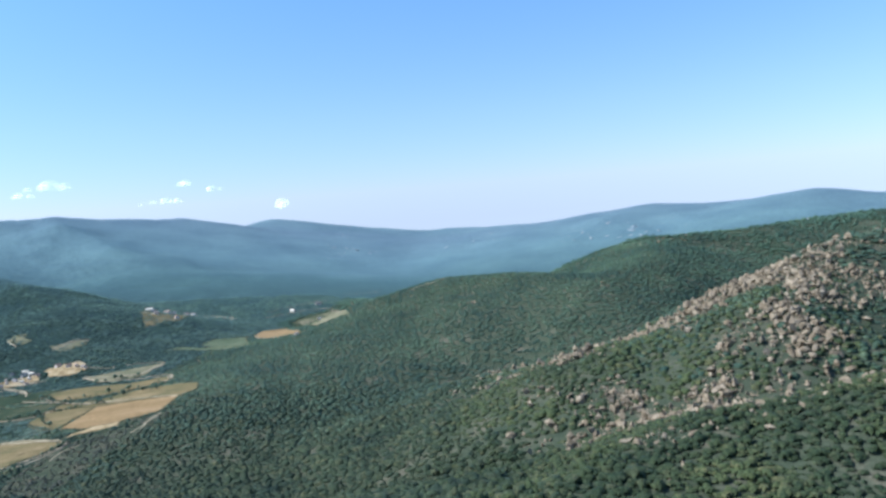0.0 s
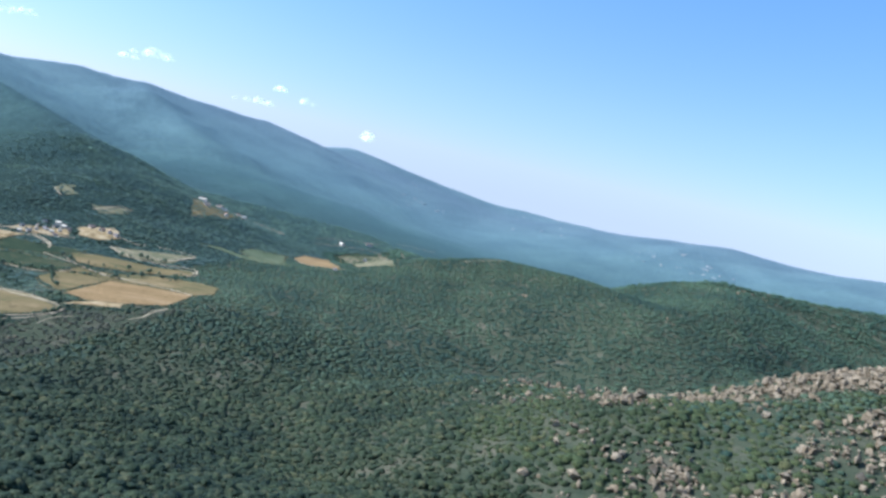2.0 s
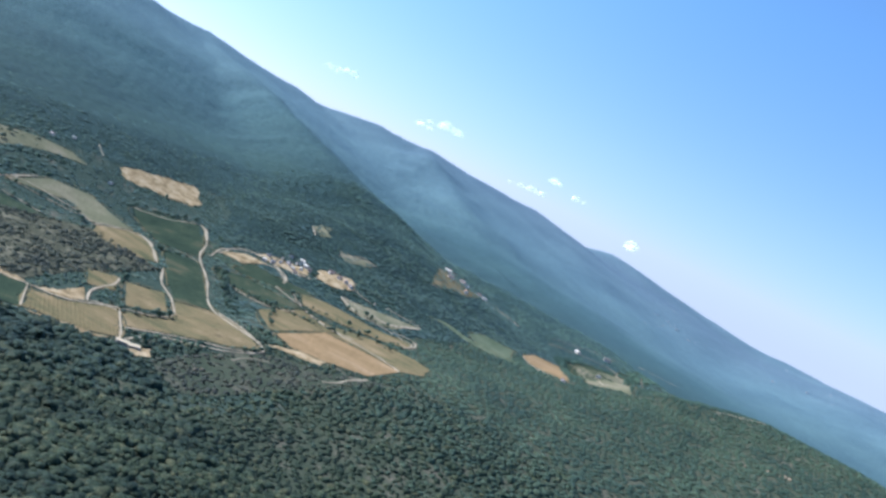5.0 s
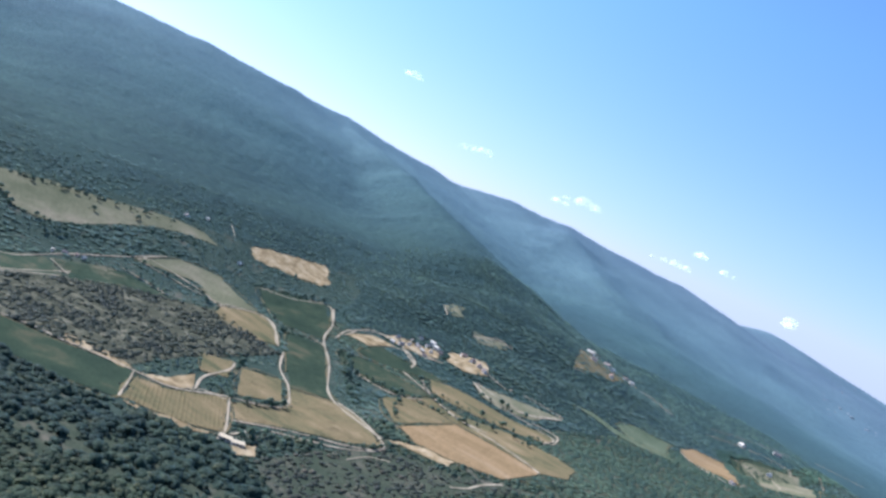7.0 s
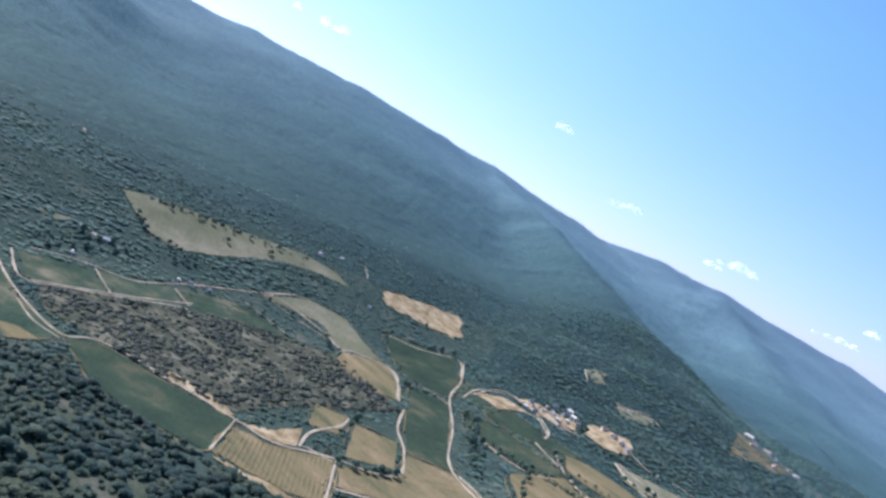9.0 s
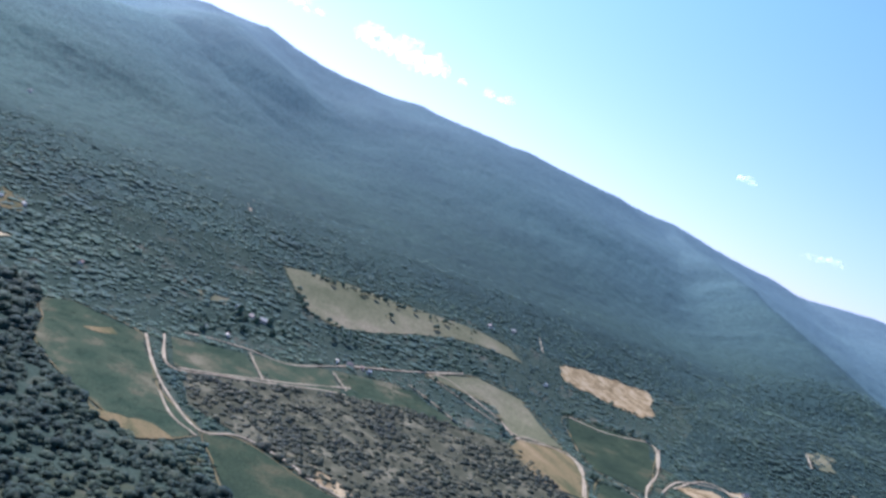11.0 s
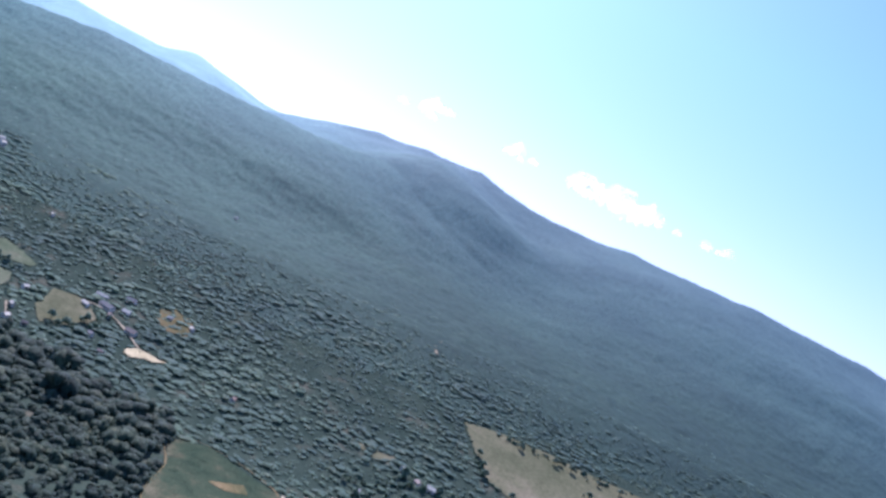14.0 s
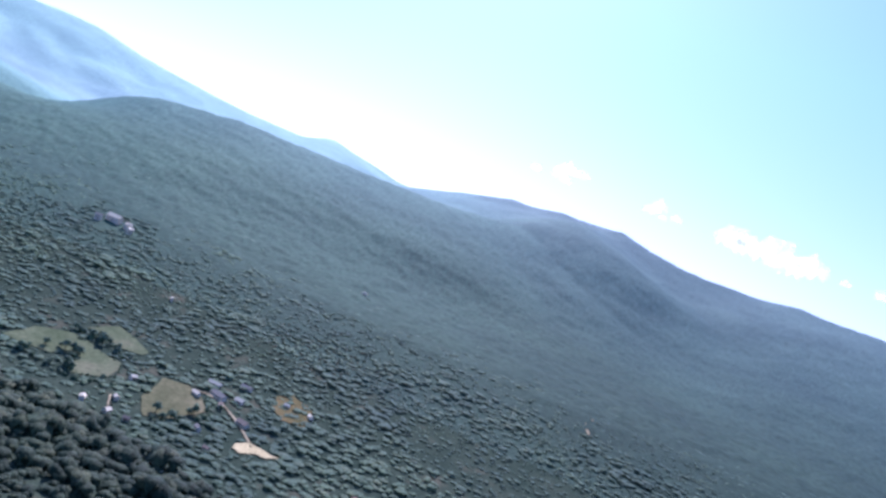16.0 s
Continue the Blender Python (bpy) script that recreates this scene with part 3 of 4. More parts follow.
# ---- the ground, one sheet in five pieces ----
HUB = (-150.0, 250.0)
def polar(turns, reach):
    """Places on a fan of rings round the hub, and the quads between them."""
    a, r = np.meshgrid(turns, reach, indexing="ij")
    n, k = a.shape
    i, j = np.meshgrid(np.arange(n), np.arange(k - 1), indexing="ij")
    i2 = (i + 1) % n
    quads = np.stack([i * k + j, i2 * k + j, i2 * k + j + 1, i * k + j + 1], -1).reshape(-1, 4)
    return (HUB[0] - r * np.sin(a)).ravel(), (HUB[1] + r * np.cos(a)).ravel(), quads


angles = np.radians(np.concatenate([np.arange(-48, 138, 0.42), np.arange(138, 312, 3.0)]))
radii = np.concatenate([[0.5], np.geomspace(12, 4800, 400)])
gx, gy, quads = polar(angles, radii)
gz = land_z(gx, gy)


def zone_of(x, y):
    """0: valley and near hills, 1: the mountain, 2: the range behind it, 3: the hills beyond the valley's end."""
    s = -560 + 0.17 * (y - 300) - x
    bend = 40 * fractal(x, y, 180, 3, 61)
    zone = np.where(s + bend > 320, 1, 0)
    zone = np.where((s + bend > 150) & (y > 1750), 1, zone)
    zone = np.where((zone == 0) & (y + 0.35 * x + bend > 1580), 3, zone)
    zone = np.where((zone == 1) & ((x + 640) * 900 + (y - 1900) * 760 > 40 * bend), 3, zone)
    raised = land_z(x, y) - floor_z(x, y)
    zone = np.where((zone == 0) & ((raised > 8) & (y > 850) & (s > -120) | (raised > 5 + 0.1 * bend) & (s > 250)), 1, zone)
    zone = np.where((zone == 0) & (raised < 7 + 0.1 * bend) & (s > -260), 4, zone)
    behind = (x < -2900 + 0.5 * np.maximum(y - 300, 0)) & (y < 900) | (x < -1500) & (y < -900)
    return np.where(behind, 2, zone)


verts = np.stack([gx, gy, gz], -1)
mid = verts[quads].mean(1)
zones = zone_of(mid[:, 0], mid[:, 1])
# the mountain's canopy is a finer sheet of its own, which overlaps its neighbours a little
CANOPY_TURNS, CANOPY_REACH = (12.0, 134.0), (440.0, 2750.0)
mr, ma = np.hypot(mid[:, 0] - HUB[0], mid[:, 1] - HUB[1]), np.degrees(np.arctan2(HUB[0] - mid[:, 0], mid[:, 1] - HUB[1]))
deep = (zones == 1) & (mr > CANOPY_REACH[0] + 30) & (mr < CANOPY_REACH[1] - 60) & (ma > CANOPY_TURNS[0] + 1) & (ma < CANOPY_TURNS[1] - 1)
for ox, oy in ((40, 0), (-40, 0), (0, 40), (0, -40)):
    deep &= zone_of(mid[:, 0] + ox, mid[:, 1] + oy) == 1
quads, zones = quads[~deep], zones[~deep]
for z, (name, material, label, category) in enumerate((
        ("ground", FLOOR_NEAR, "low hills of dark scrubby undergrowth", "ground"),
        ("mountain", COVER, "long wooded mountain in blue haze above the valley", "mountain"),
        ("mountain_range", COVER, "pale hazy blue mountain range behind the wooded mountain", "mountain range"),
        ("far_hills", COVER, "far wooded hills closing the valley, bluish with painted haze", "hills"),
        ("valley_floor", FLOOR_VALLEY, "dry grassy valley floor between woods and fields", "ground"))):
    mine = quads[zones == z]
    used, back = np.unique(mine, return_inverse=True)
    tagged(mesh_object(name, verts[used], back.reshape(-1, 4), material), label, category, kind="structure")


fx, fy, fine = polar(np.radians(np.arange(CANOPY_TURNS[0], CANOPY_TURNS[1], 0.2)), np.geomspace(CANOPY_REACH[0], CANOPY_REACH[1], 300))
fine = fine.reshape(-1, 299, 4)[:-1].reshape(-1, 4)
crowns = 0.9 + 1.1 * wave(fx, fy, 9, 51) + 0.8 * wave(fy + 0.3 * fx, fx - 0.3 * fy, 17, 52) + 0.6 * wave(fx, fy, 42, 53)
up = -560 + 0.17 * (fy - 300) - fx
grown = np.clip((up - 340) / 200, 0, 1) * (1.35 - 0.5 * np.clip((up - 600) / 900, 0, 1))
for hx, hy, hr in ((-1000, 132, 22), (-806, 815, 30), (-889, 233, 12), (-1139, 347, 12), (-735, 925, 75)):
    grown *= np.clip((np.hypot(fx - hx, fy - hy) - hr) / 20, 0, 1)
canopy = np.stack([fx, fy, land_z(fx, fy) + 0.95 * crowns * grown - 0.5 * np.clip(1 - grown, 0, 1)], -1)
mid = canopy[fine].mean(1)
fine = fine[zone_of(mid[:, 0], mid[:, 1]) == 1]
used, back = np.unique(fine, return_inverse=True)
tagged(mesh_object("mountain_canopy", canopy[used], back.reshape(-1, 4), COVER), "unbroken blue-green tree canopy over the mountain, haze in its colour", "woods", kind="stuff")


# ---- fields and tracks ----
def inside(x, y, ring):
    odd = np.zeros(np.shape(x), bool)
    for (ax, ay), (bx, by) in zip(ring, ring[1:] + ring[:1]):
        if ay != by:
            odd ^= ((ay > y) != (by > y)) & (x < (bx - ax) * (y - ay) / (by - ay) + ax)
    return odd


def rounded(points, step, closed=False):
    """A smooth line through the points (Catmull-Rom), with a point every step metres."""
    p = [Vector(q) for q in points]
    ends = [p[-1]] + p + [p[0], p[1]] if closed else [2 * p[0] - p[1]] + p + [2 * p[-1] - p[-2]]
    out = []
    for a, b, c, d in zip(ends, ends[1:], ends[2:], ends[3:]):
        n = max(2, int((c - b).length / step))
        for k in range(n):
            t = k / n
            out.append(0.5 * (2 * b + (c - a) * t + (2 * a - 5 * b + 4 * c - d) * t * t + (3 * b - a - 3 * c + d) * t ** 3))
    if not closed:
        out.append(p[-1])
    return np.array([(q.x, q.y) for q in out])


def drape(name, ring, lift, material, step=7.0, ragged=0.9):
    """A sheet of land inside the ring, laid on the ground with a slightly wavering edge."""
    edge = []
    for (ax, ay), (bx, by) in zip(ring, ring[1:] + ring[:1]):
        n = max(1, int(math.hypot(bx - ax, by - ay) / step))
        edge += [(ax + (bx - ax) * k / n, ay + (by - ay) * k / n) for k in range(n)]
    bm = bmesh.new()
    around = [bm.verts.new((x + ragged * float(wave(x, y, 9, 71)), y + ragged * float(wave(x, y, 9, 72)), 0)) for x, y in edge]
    bm.faces.new(around)
    bmesh.ops.triangulate(bm, faces=bm.faces[:])
    for _ in range(4):
        long = [e for e in bm.edges if e.calc_length() > 1.7 * step]
        if not long:
            break
        bmesh.ops.subdivide_edges(bm, edges=long, cuts=1, use_grid_fill=False)
        bmesh.ops.triangulate(bm, faces=bm.faces[:])
    bm.normal_update()
    for f in bm.faces:
        if f.normal.z < 0:
            f.normal_flip()
        f.smooth = True
    z = land_z(np.array([v.co.x for v in bm.verts]), np.array([v.co.y for v in bm.verts]))
    for v, h in zip(bm.verts, z):
        v.co.z = h + lift
    me = bpy.data.meshes.new(name)
    bm.to_mesh(me)
    bm.free()
    me.materials.append(material)
    return new(name, me)


def vine_rows(ring, material, owner, turn, height, gap=2.6):
    """Rows of vines as low ridges of leaves that fill a field."""
    c, s = math.cos(turn), math.sin(turn)
    u = [x * c + y * s for x, y in ring]
    w = [-x * s + y * c for x, y in ring]
    vv, ff = [], []
    for row in np.arange(min(w) + gap, max(w), gap):
        along = np.arange(min(u), max(u), 3.0)
        x, y = along * c - row * s, along * s + row * c
        keep = inside(x, y, ring) & (wave(x, y, 14, 77) > -0.72)
        if keep.sum() < 2:
            continue
        z = land_z(x, y)
        tall = height + 0.25 * wave(x, y, 4, 78)
        wide = 0.75 + 0.2 * wave(x, y, 5, 79)
        for k in np.nonzero(keep[:-1] & keep[1:])[0]:
            o = len(vv)
            for m in (k, k + 1):
                vv += [(x[m] + s * wide[m], y[m] - c * wide[m], z[m] + 0.3), (x[m], y[m], z[m] + tall[m]), (x[m] - s * wide[m], y[m] + c * wide[m], z[m] + 0.3)]
            ff += [(o, o + 1, o + 4, o + 3), (o + 1, o + 2, o + 5, o + 4)]
    if ff:
        tagged(mesh_object("vine_foliage", vv, ff, material, owner, False), "rows of low leafy vines", kind="stuff")


def verge(ring, owner):
    """A narrow worn margin of bare soil round a field."""
    line = rounded(ring, 5.0, True)
    d = np.roll(line, -1, 0) - np.roll(line, 1, 0)
    d /= np.linalg.norm(d, axis=1)[:, None]
    side = np.stack([d[:, 1], -d[:, 0]], 1) * (0.4 + 0.4 * wave(line[:, 0], line[:, 1], 11, 83))[:, None]
    n = len(line)
    v = np.concatenate([np.column_stack([r, land_z(r[:, 0], r[:, 1]) + h]) for r, h in ((line + side, 0.5), (line, 0.68), (line - side, 0.5))])
    f = [(b * n + a, b * n + (a + 1) % n, (b + 1) * n + (a + 1) % n, (b + 1) * n + a) for b in range(2) for a in range(n)]
    tagged(mesh_object("margin", v, np.array(f), VINE_DRY, owner), "worn tan soil margin")


for k, (name, material, label, category, ring) in enumerate(FIELDS):
    field = tagged(drape(name, ring, 0.45 if name != "bare_earth" else 0.6, material, 4.0 if name in ("bare_earth", "clearing") else 7.0, 3.2 if name in ("bare_earth", "clearing") and len(ring) > 4 else 0.9), label, category, "fields of the valley")
    if name in ("vineyard", "stubble_field", "hay_field", "fallow_field") and "strip" not in label and "narrow" not in label:
        verge(ring, field)
    if name == "vineyard":
        (ax, ay), (bx, by) = max(zip(ring, ring[1:]), key=lambda e: math.dist(*e))
        vine_rows(ring, material, field, math.atan2(by - ay, bx - ax) + (0.0 if k % 2 else math.pi / 2), 0.75 if "plain rows" in label else 0.45)


def track(points, width):
    line = rounded(points, 5.0)
    d = np.gradient(line, axis=0)
    d /= np.linalg.norm(d, axis=1)[:, None]
    half = width / 2 * (1 + 0.4 * wave(line[:, 0], line[:, 1], 8, 81))[:, None]
    side = np.stack([d[:, 1], -d[:, 0]], 1) * half
    rows = [line + f * side for f in (1, 0.35, -0.35, -1)]
    lifts = (0.55, 0.78, 0.78, 0.55)
    v = np.concatenate([np.column_stack([r, land_z(r[:, 0], r[:, 1]) + h]) for r, h in zip(rows, lifts)])
    n = len(line)
    f = [(b * n + a, b * n + a + 1, (b + 1) * n + a + 1, (b + 1) * n + a) for b in range(3) for a in range(n - 1)]
    return tagged(mesh_object("dirt_track", v, np.array(f)[:, ::-1], TRACK), "pale dusty dirt track between the fields", "track", "dirt tracks", "structure")


for k, points in enumerate(TRACKS):
    track(points, 1.75 if len(points) > 3 else 1.3 if points[0][0] > -720 else 1.1)


tagged(drape("brush_ground", BRUSH_PATCH, 0.3, FLOOR_NEAR), "grey-brown dry soil under the low brush", "ground", kind="structure")
tagged(drape("scrub_ground", SCRUB_PATCH, 0.4, SOIL_GREY), "grey-tan dry soil under the abandoned scrub", "ground", kind="structure")


# ---- woods ----
def lump(level, seed, rough=0.38, flat=0.8, floor=-0.4):
    """A leafy, uneven crown of unit radius, open below."""
    bm = bmesh.new()
    bmesh.ops.create_icosphere(bm, subdivisions=level, radius=1)
    for v in bm.verts:
        n = noise.noise(v.co * 1.7 + Vector((seed * 7.1, 0, 0))) + 0.6 * noise.noise(v.co * 3.9 + Vector((0, seed * 3.7, 0)))
        v.co *= 1 + rough * n * 1.5
        v.co.z *= flat
    bmesh.ops.delete(bm, geom=[f for f in bm.faces if f.calc_center_median().z < floor], context="FACES")
    bmesh.ops.triangulate(bm, faces=bm.faces[:])
    bm.verts.index_update()
    out = np.array([v.co for v in bm.verts]), np.array([[v.index for v in f.verts] for f in bm.faces])
    bm.free()
    return out


def woods(name, x, y, radius, shapes, material, label, seed, sink=0.1, tall=(0.9, 1.5), fade=None):
    """Many crowns on the ground in one mesh."""
    dice = np.random.RandomState(seed)
    z = land_z(x, y)
    pick = dice.randint(0, len(shapes), len(x))
    vv, ff, base = [], [], 0
    for k, (sv, sf) in enumerate(shapes):
        who = np.nonzero(pick == k)[0]
        n = len(who)
        if not n:
            continue
        a = dice.uniform(0, 2 * np.pi, n)[:, None]
        r = radius[who][:, None]
        h = r * dice.uniform(tall[0], tall[1], n)[:, None]
        if fade is not None:
            h = h * fade[who][:, None]
        px = (sv[:, 0] * np.cos(a) - sv[:, 1] * np.sin(a)) * r + x[who][:, None]
        py = (sv[:, 0] * np.sin(a) + sv[:, 1] * np.cos(a)) * r + y[who][:, None]
        pz = (sv[:, 2] + 0.35) * h + z[who][:, None] - sink * r
        vv.append(np.stack([px, py, pz], -1).reshape(-1, 3))
        ff.append((sf[None] + (base + np.arange(n) * len(sv))[:, None, None]).reshape(-1, 3))
        base += n * len(sv)
    return tagged(mesh_object(name, np.concatenate(vv), np.concatenate(ff), material), label, "woods", kind="stuff")


def widened(ring, metres):
    cx, cy = sum(p[0] for p in ring) / len(ring), sum(p[1] for p in ring) / len(ring)
    return [(x + (x - cx) / math.hypot(x - cx, y - cy) * metres, y + (y - cy) / math.hypot(x - cx, y - cy) * metres) for x, y in ring]


ALL_RINGS = [widened(ring, 2.5) for name, *_, ring in FIELDS if name != "clearing"]
TRACK_POINTS = np.concatenate([rounded(p, 4.0) for p in TRACKS])


def open_land(x, y, margin=3.6):
    """True where nothing but woods or scrub grows."""
    free = np.ones(len(x), bool)
    for ring in ALL_RINGS:
        xs, ys = [p[0] for p in ring], [p[1] for p in ring]
        near = (x > min(xs) - 3) & (x < max(xs) + 3) & (y > min(ys) - 3) & (y < max(ys) + 3)
        free[near] &= ~inside(x[near], y[near], ring)
    for a in range(0, len(x), 4000):
        b = slice(a, a + 4000)
        d = np.hypot(x[b, None] - TRACK_POINTS[None, :, 0], y[b, None] - TRACK_POINTS[None, :, 1]).min(1)
        free[b] &= d > margin
    for bx, by, br in CLEARED:
        free &= np.hypot(x - bx, y - by) > br
    return free


def sown(seed, r0, r1, a0, a1, spacing):
    """Jittered places in a sector round the hub."""
    dice = np.random.RandomState(seed)
    x, y = np.meshgrid(np.arange(HUB[0] - r1, HUB[0] + r1, spacing), np.arange(HUB[1] - r1, HUB[1] + r1, spacing))
    x, y = x.ravel(), y.ravel()
    x, y = x + dice.uniform(-0.8, 0.8, len(x)) * spacing, y + dice.uniform(-0.8, 0.8, len(y)) * spacing
    r, a = np.hypot(x - HUB[0], y - HUB[1]), np.degrees(np.arctan2(HUB[0] - x, y - HUB[1]))
    keep = (r >= r0) & (r < r1) & (a > a0) & (a < a1)
    return x[keep], y[keep], dice


CLEARED = [(-1000, 132, 16), (-345, 533, 7), (-520, 908, 12), (-694, 528, 8)]
def rocky(x, y):
    """How much bare granite shows: along the rocky ridge and in patches on its flank."""
    z = land_z(x, y)
    stray = 55 * fractal(x, y, 70, 3, 92)
    top_line = np.clip(1 - np.abs(y - 468 - 0.33 * x + 0.5 * stray) / 38, 0, 1)
    ridge_part = np.clip((x + 0.15 * (y - 450) - 10 + stray) / 70, 0, 1) * np.clip((700 - y) / 60, 0, 1) * np.clip((y - 285 + 1.3 * stray) / 60, 0, 1)
    return ridge_part * np.clip((z - 66) / 20, 0, 1) * np.clip(0.28 + 0.0009 * x + 3.0 * fractal(x, y, 38, 4, 91) + 0.32 * top_line, 0, 1)


def shady(x, y, dice):
    """Where darker oak wood replaces the olive scrub: away from the rocky ridge, in drifts."""
    return 15 - x + 35 * fractal(x, y, 60, 3, 95) + 12 * dice.randn(len(x)) > 0


def grove(x, y):
    """The dark wood that runs down from the hill to the edge of the vineyards."""
    edge = np.interp(x, (-700, -640, -541, -478, -440, -405, -379, -359, -344, -317, -287, -250), (365, 378, 392, 423, 449, 463, 481, 502, 520, 522, 498, 440))
    return (y + 8 * fractal(x, y, 30, 3, 96) < edge) & (x > -700 + 0.3 * (y - 250))


def rim(x, y):
    """The near side of the hill, which stays low oak scrub."""
    return x > -275


COARSE, ROUGH = [lump(1, s + 10, 0.42) for s in range(6)], [lump(1, s + 20, 0.3, 0.9, 0.1) for s in range(5)]


def tuft(seed, clumps=5):
    """A crown of several small leafy clumps, for trees far off."""
    dice = random.Random(seed)
    vv, ff, at = [], [], 0
    for k in range(clumps):
        sv, sf = BUDS[dice.randrange(len(BUDS))]
        a, d, r = dice.uniform(0, 6.28), (0 if k == 0 else dice.uniform(0.35, 0.75)), dice.uniform(0.42, 0.7)
        vv.append(sv * r + np.array((d * math.cos(a), d * math.sin(a), 0.45 * (1 - d) * dice.uniform(0.5, 1.2))))
        ff.append(sf + at)
        at += len(sv)
    return np.concatenate(vv), np.concatenate(ff)


BUDS = [lump(1, s + 80, 0.4, 0.9, 0.05) for s in range(8)]
TINY, BIG = [tuft(s, 2) for s in range(12)], [tuft(s + 20, 4) for s in range(12)]

x, y, dice = sown(1, 15, 330, -135, 140, 2.7)
r = np.hypot(x - HUB[0], y - HUB[1])
keep = (y > 1.5 * x - 30) & (y > 60) & ((r < 230) | (x > -60) & (y < 330)) & (y > -0.6 * x - 60)
x, y = x[keep], y[keep]
keep = open_land(x, y) & (dice.rand(len(x)) > 0.8 * rocky(x, y)) & np.isin(zone_of(x, y), (0, 4))
x, y = x[keep], y[keep]
size = dice.choice([1.1, 1.5, 1.9, 2.4, 3.0], len(x)) * dice.uniform(0.85, 1.15, len(x)) * (1 + 0.25 * wave(x, y, 40, 31) + 0.2 * wave(x, y, 13, 32))
oak = shady(x, y, dice)
woods("near_woods", x[~oak], y[~oak], size[~oak], BIG, LEAF_NEAR, "dense olive green oak scrub covering the near hills", 2, 0.2, (0.4, 1.1))
woods("oak_woods", x[oak], y[oak], size[oak], BIG, LEAF_OAK, "dense dark green oak wood on the near slopes", 25, 0.2, (0.4, 1.1))

x, y, dice = sown(27, 0, 470, -180, 180, 5.2)
r, a = np.hypot(x - HUB[0], y - HUB[1]), np.degrees(np.arctan2(HUB[0] - x, y - HUB[1]))
ahead = (y > 1.5 * x - 30) & (y > 60) & ((r < 230) | (x > -60) & (y < 330)) & (y > -0.6 * x - 60) & (r < 330) & (r > 15) & (np.abs(a - 2) < 137)
ahead |= (r > 230) & (a > -98) & (a < 140) & (y > 1.5 * x - 60) & ~((x > -60) & (y < 330))
x, y = x[~ahead], y[~ahead]
woods("hind_woods", x, y, dice.choice([1.8, 2.4, 3.1, 3.8], len(x)), ROUGH, LEAF_OAK, "dark green oak wood on the hill slopes", 28, 0.2, (0.5, 0.8))

x, y, dice = sown(3, 230, 480, -98, 140, 2.95)
valley = zone_of(x, y) == 4
keep = (y > 1.5 * x - 60) & ~((x > -60) & (y < 330)) & open_land(x, y) & (dice.rand(len(x)) > 0.8 * rocky(x, y)) & np.isin(zone_of(x, y), (0, 4)) & ~inside(x, y, SCRUB_PATCH) & ~inside(x, y, BRUSH_PATCH) & (~valley | grove(x, y) | (wave(x, y, 35, 33) + 0.4 * dice.randn(len(x)) > np.where((y > 480) & (x < -350), -0.3, -0.85)))
x, y, valley = x[keep], y[keep], valley[keep]
size = dice.choice([1.0, 1.4, 1.7, 2.1, 2.7], len(x)) * dice.uniform(0.85, 1.15, len(x)) * (1 + 0.25 * wave(x, y, 40, 31))
deep = grove(x, y) & ~rim(x, y)
size = np.where(deep, 1.7 * size, size)
deep_seen = deep & (dice.rand(len(x)) < 0.45)
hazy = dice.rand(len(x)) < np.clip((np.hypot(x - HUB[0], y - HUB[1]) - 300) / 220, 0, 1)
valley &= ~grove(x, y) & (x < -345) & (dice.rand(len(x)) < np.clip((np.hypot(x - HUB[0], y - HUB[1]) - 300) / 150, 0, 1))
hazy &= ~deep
woods("slope_woods", x[~valley & hazy], y[~valley & hazy], size[~valley & hazy], COARSE, LEAF_MID, "dense green oak scrub on the hill slopes, dulled by painted haze", 19, 0.2, (0.5, 0.85))
woods("deep_woods", x[deep_seen], y[deep_seen], size[deep_seen], BIG, LEAF_DEEP, "tall dark green oak wood beside the large vineyard", 33, 0.4, (0.8, 1.25))
plain_leaf = ~valley & ~hazy & ~deep
oak = plain_leaf & shady(x, y, dice)
plain_leaf &= ~oak
woods("hill_woods", x[plain_leaf], y[plain_leaf], size[plain_leaf], COARSE, LEAF_NEAR, "dense olive green oak scrub on the hill slopes", 4, 0.2, (0.5, 0.85))
woods("dark_woods", x[oak], y[oak], size[oak], COARSE, LEAF_OAK, "dense dark green oak wood on the hill slopes", 26, 0.2, (0.5, 0.85))
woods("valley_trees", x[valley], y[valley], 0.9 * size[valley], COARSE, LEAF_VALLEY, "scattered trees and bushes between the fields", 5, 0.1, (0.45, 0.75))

x, y, dice = sown(6, 480, 1050, -75, 132, 4.6)
keep = (y > 1.4 * x - 80) & (zone_of(x, y) == 0) & open_land(x, y) & (dice.rand(len(x)) > rocky(x, y))
x, y = x[keep], y[keep]
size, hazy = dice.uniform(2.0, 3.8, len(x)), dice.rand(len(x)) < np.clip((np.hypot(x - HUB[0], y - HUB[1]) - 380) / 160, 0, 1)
woods("far_hill_woods", x[hazy], y[hazy], size[hazy], ROUGH, LEAF_MID, "dense green woods on the farther hill, bluish with painted haze", 7, 0.2, (0.35, 0.6))
woods("middle_woods", x[~hazy], y[~hazy], size[~hazy], ROUGH, LEAF_OAK, "green scattered oaks among the hill woods", 20, 0.2, (0.35, 0.6))

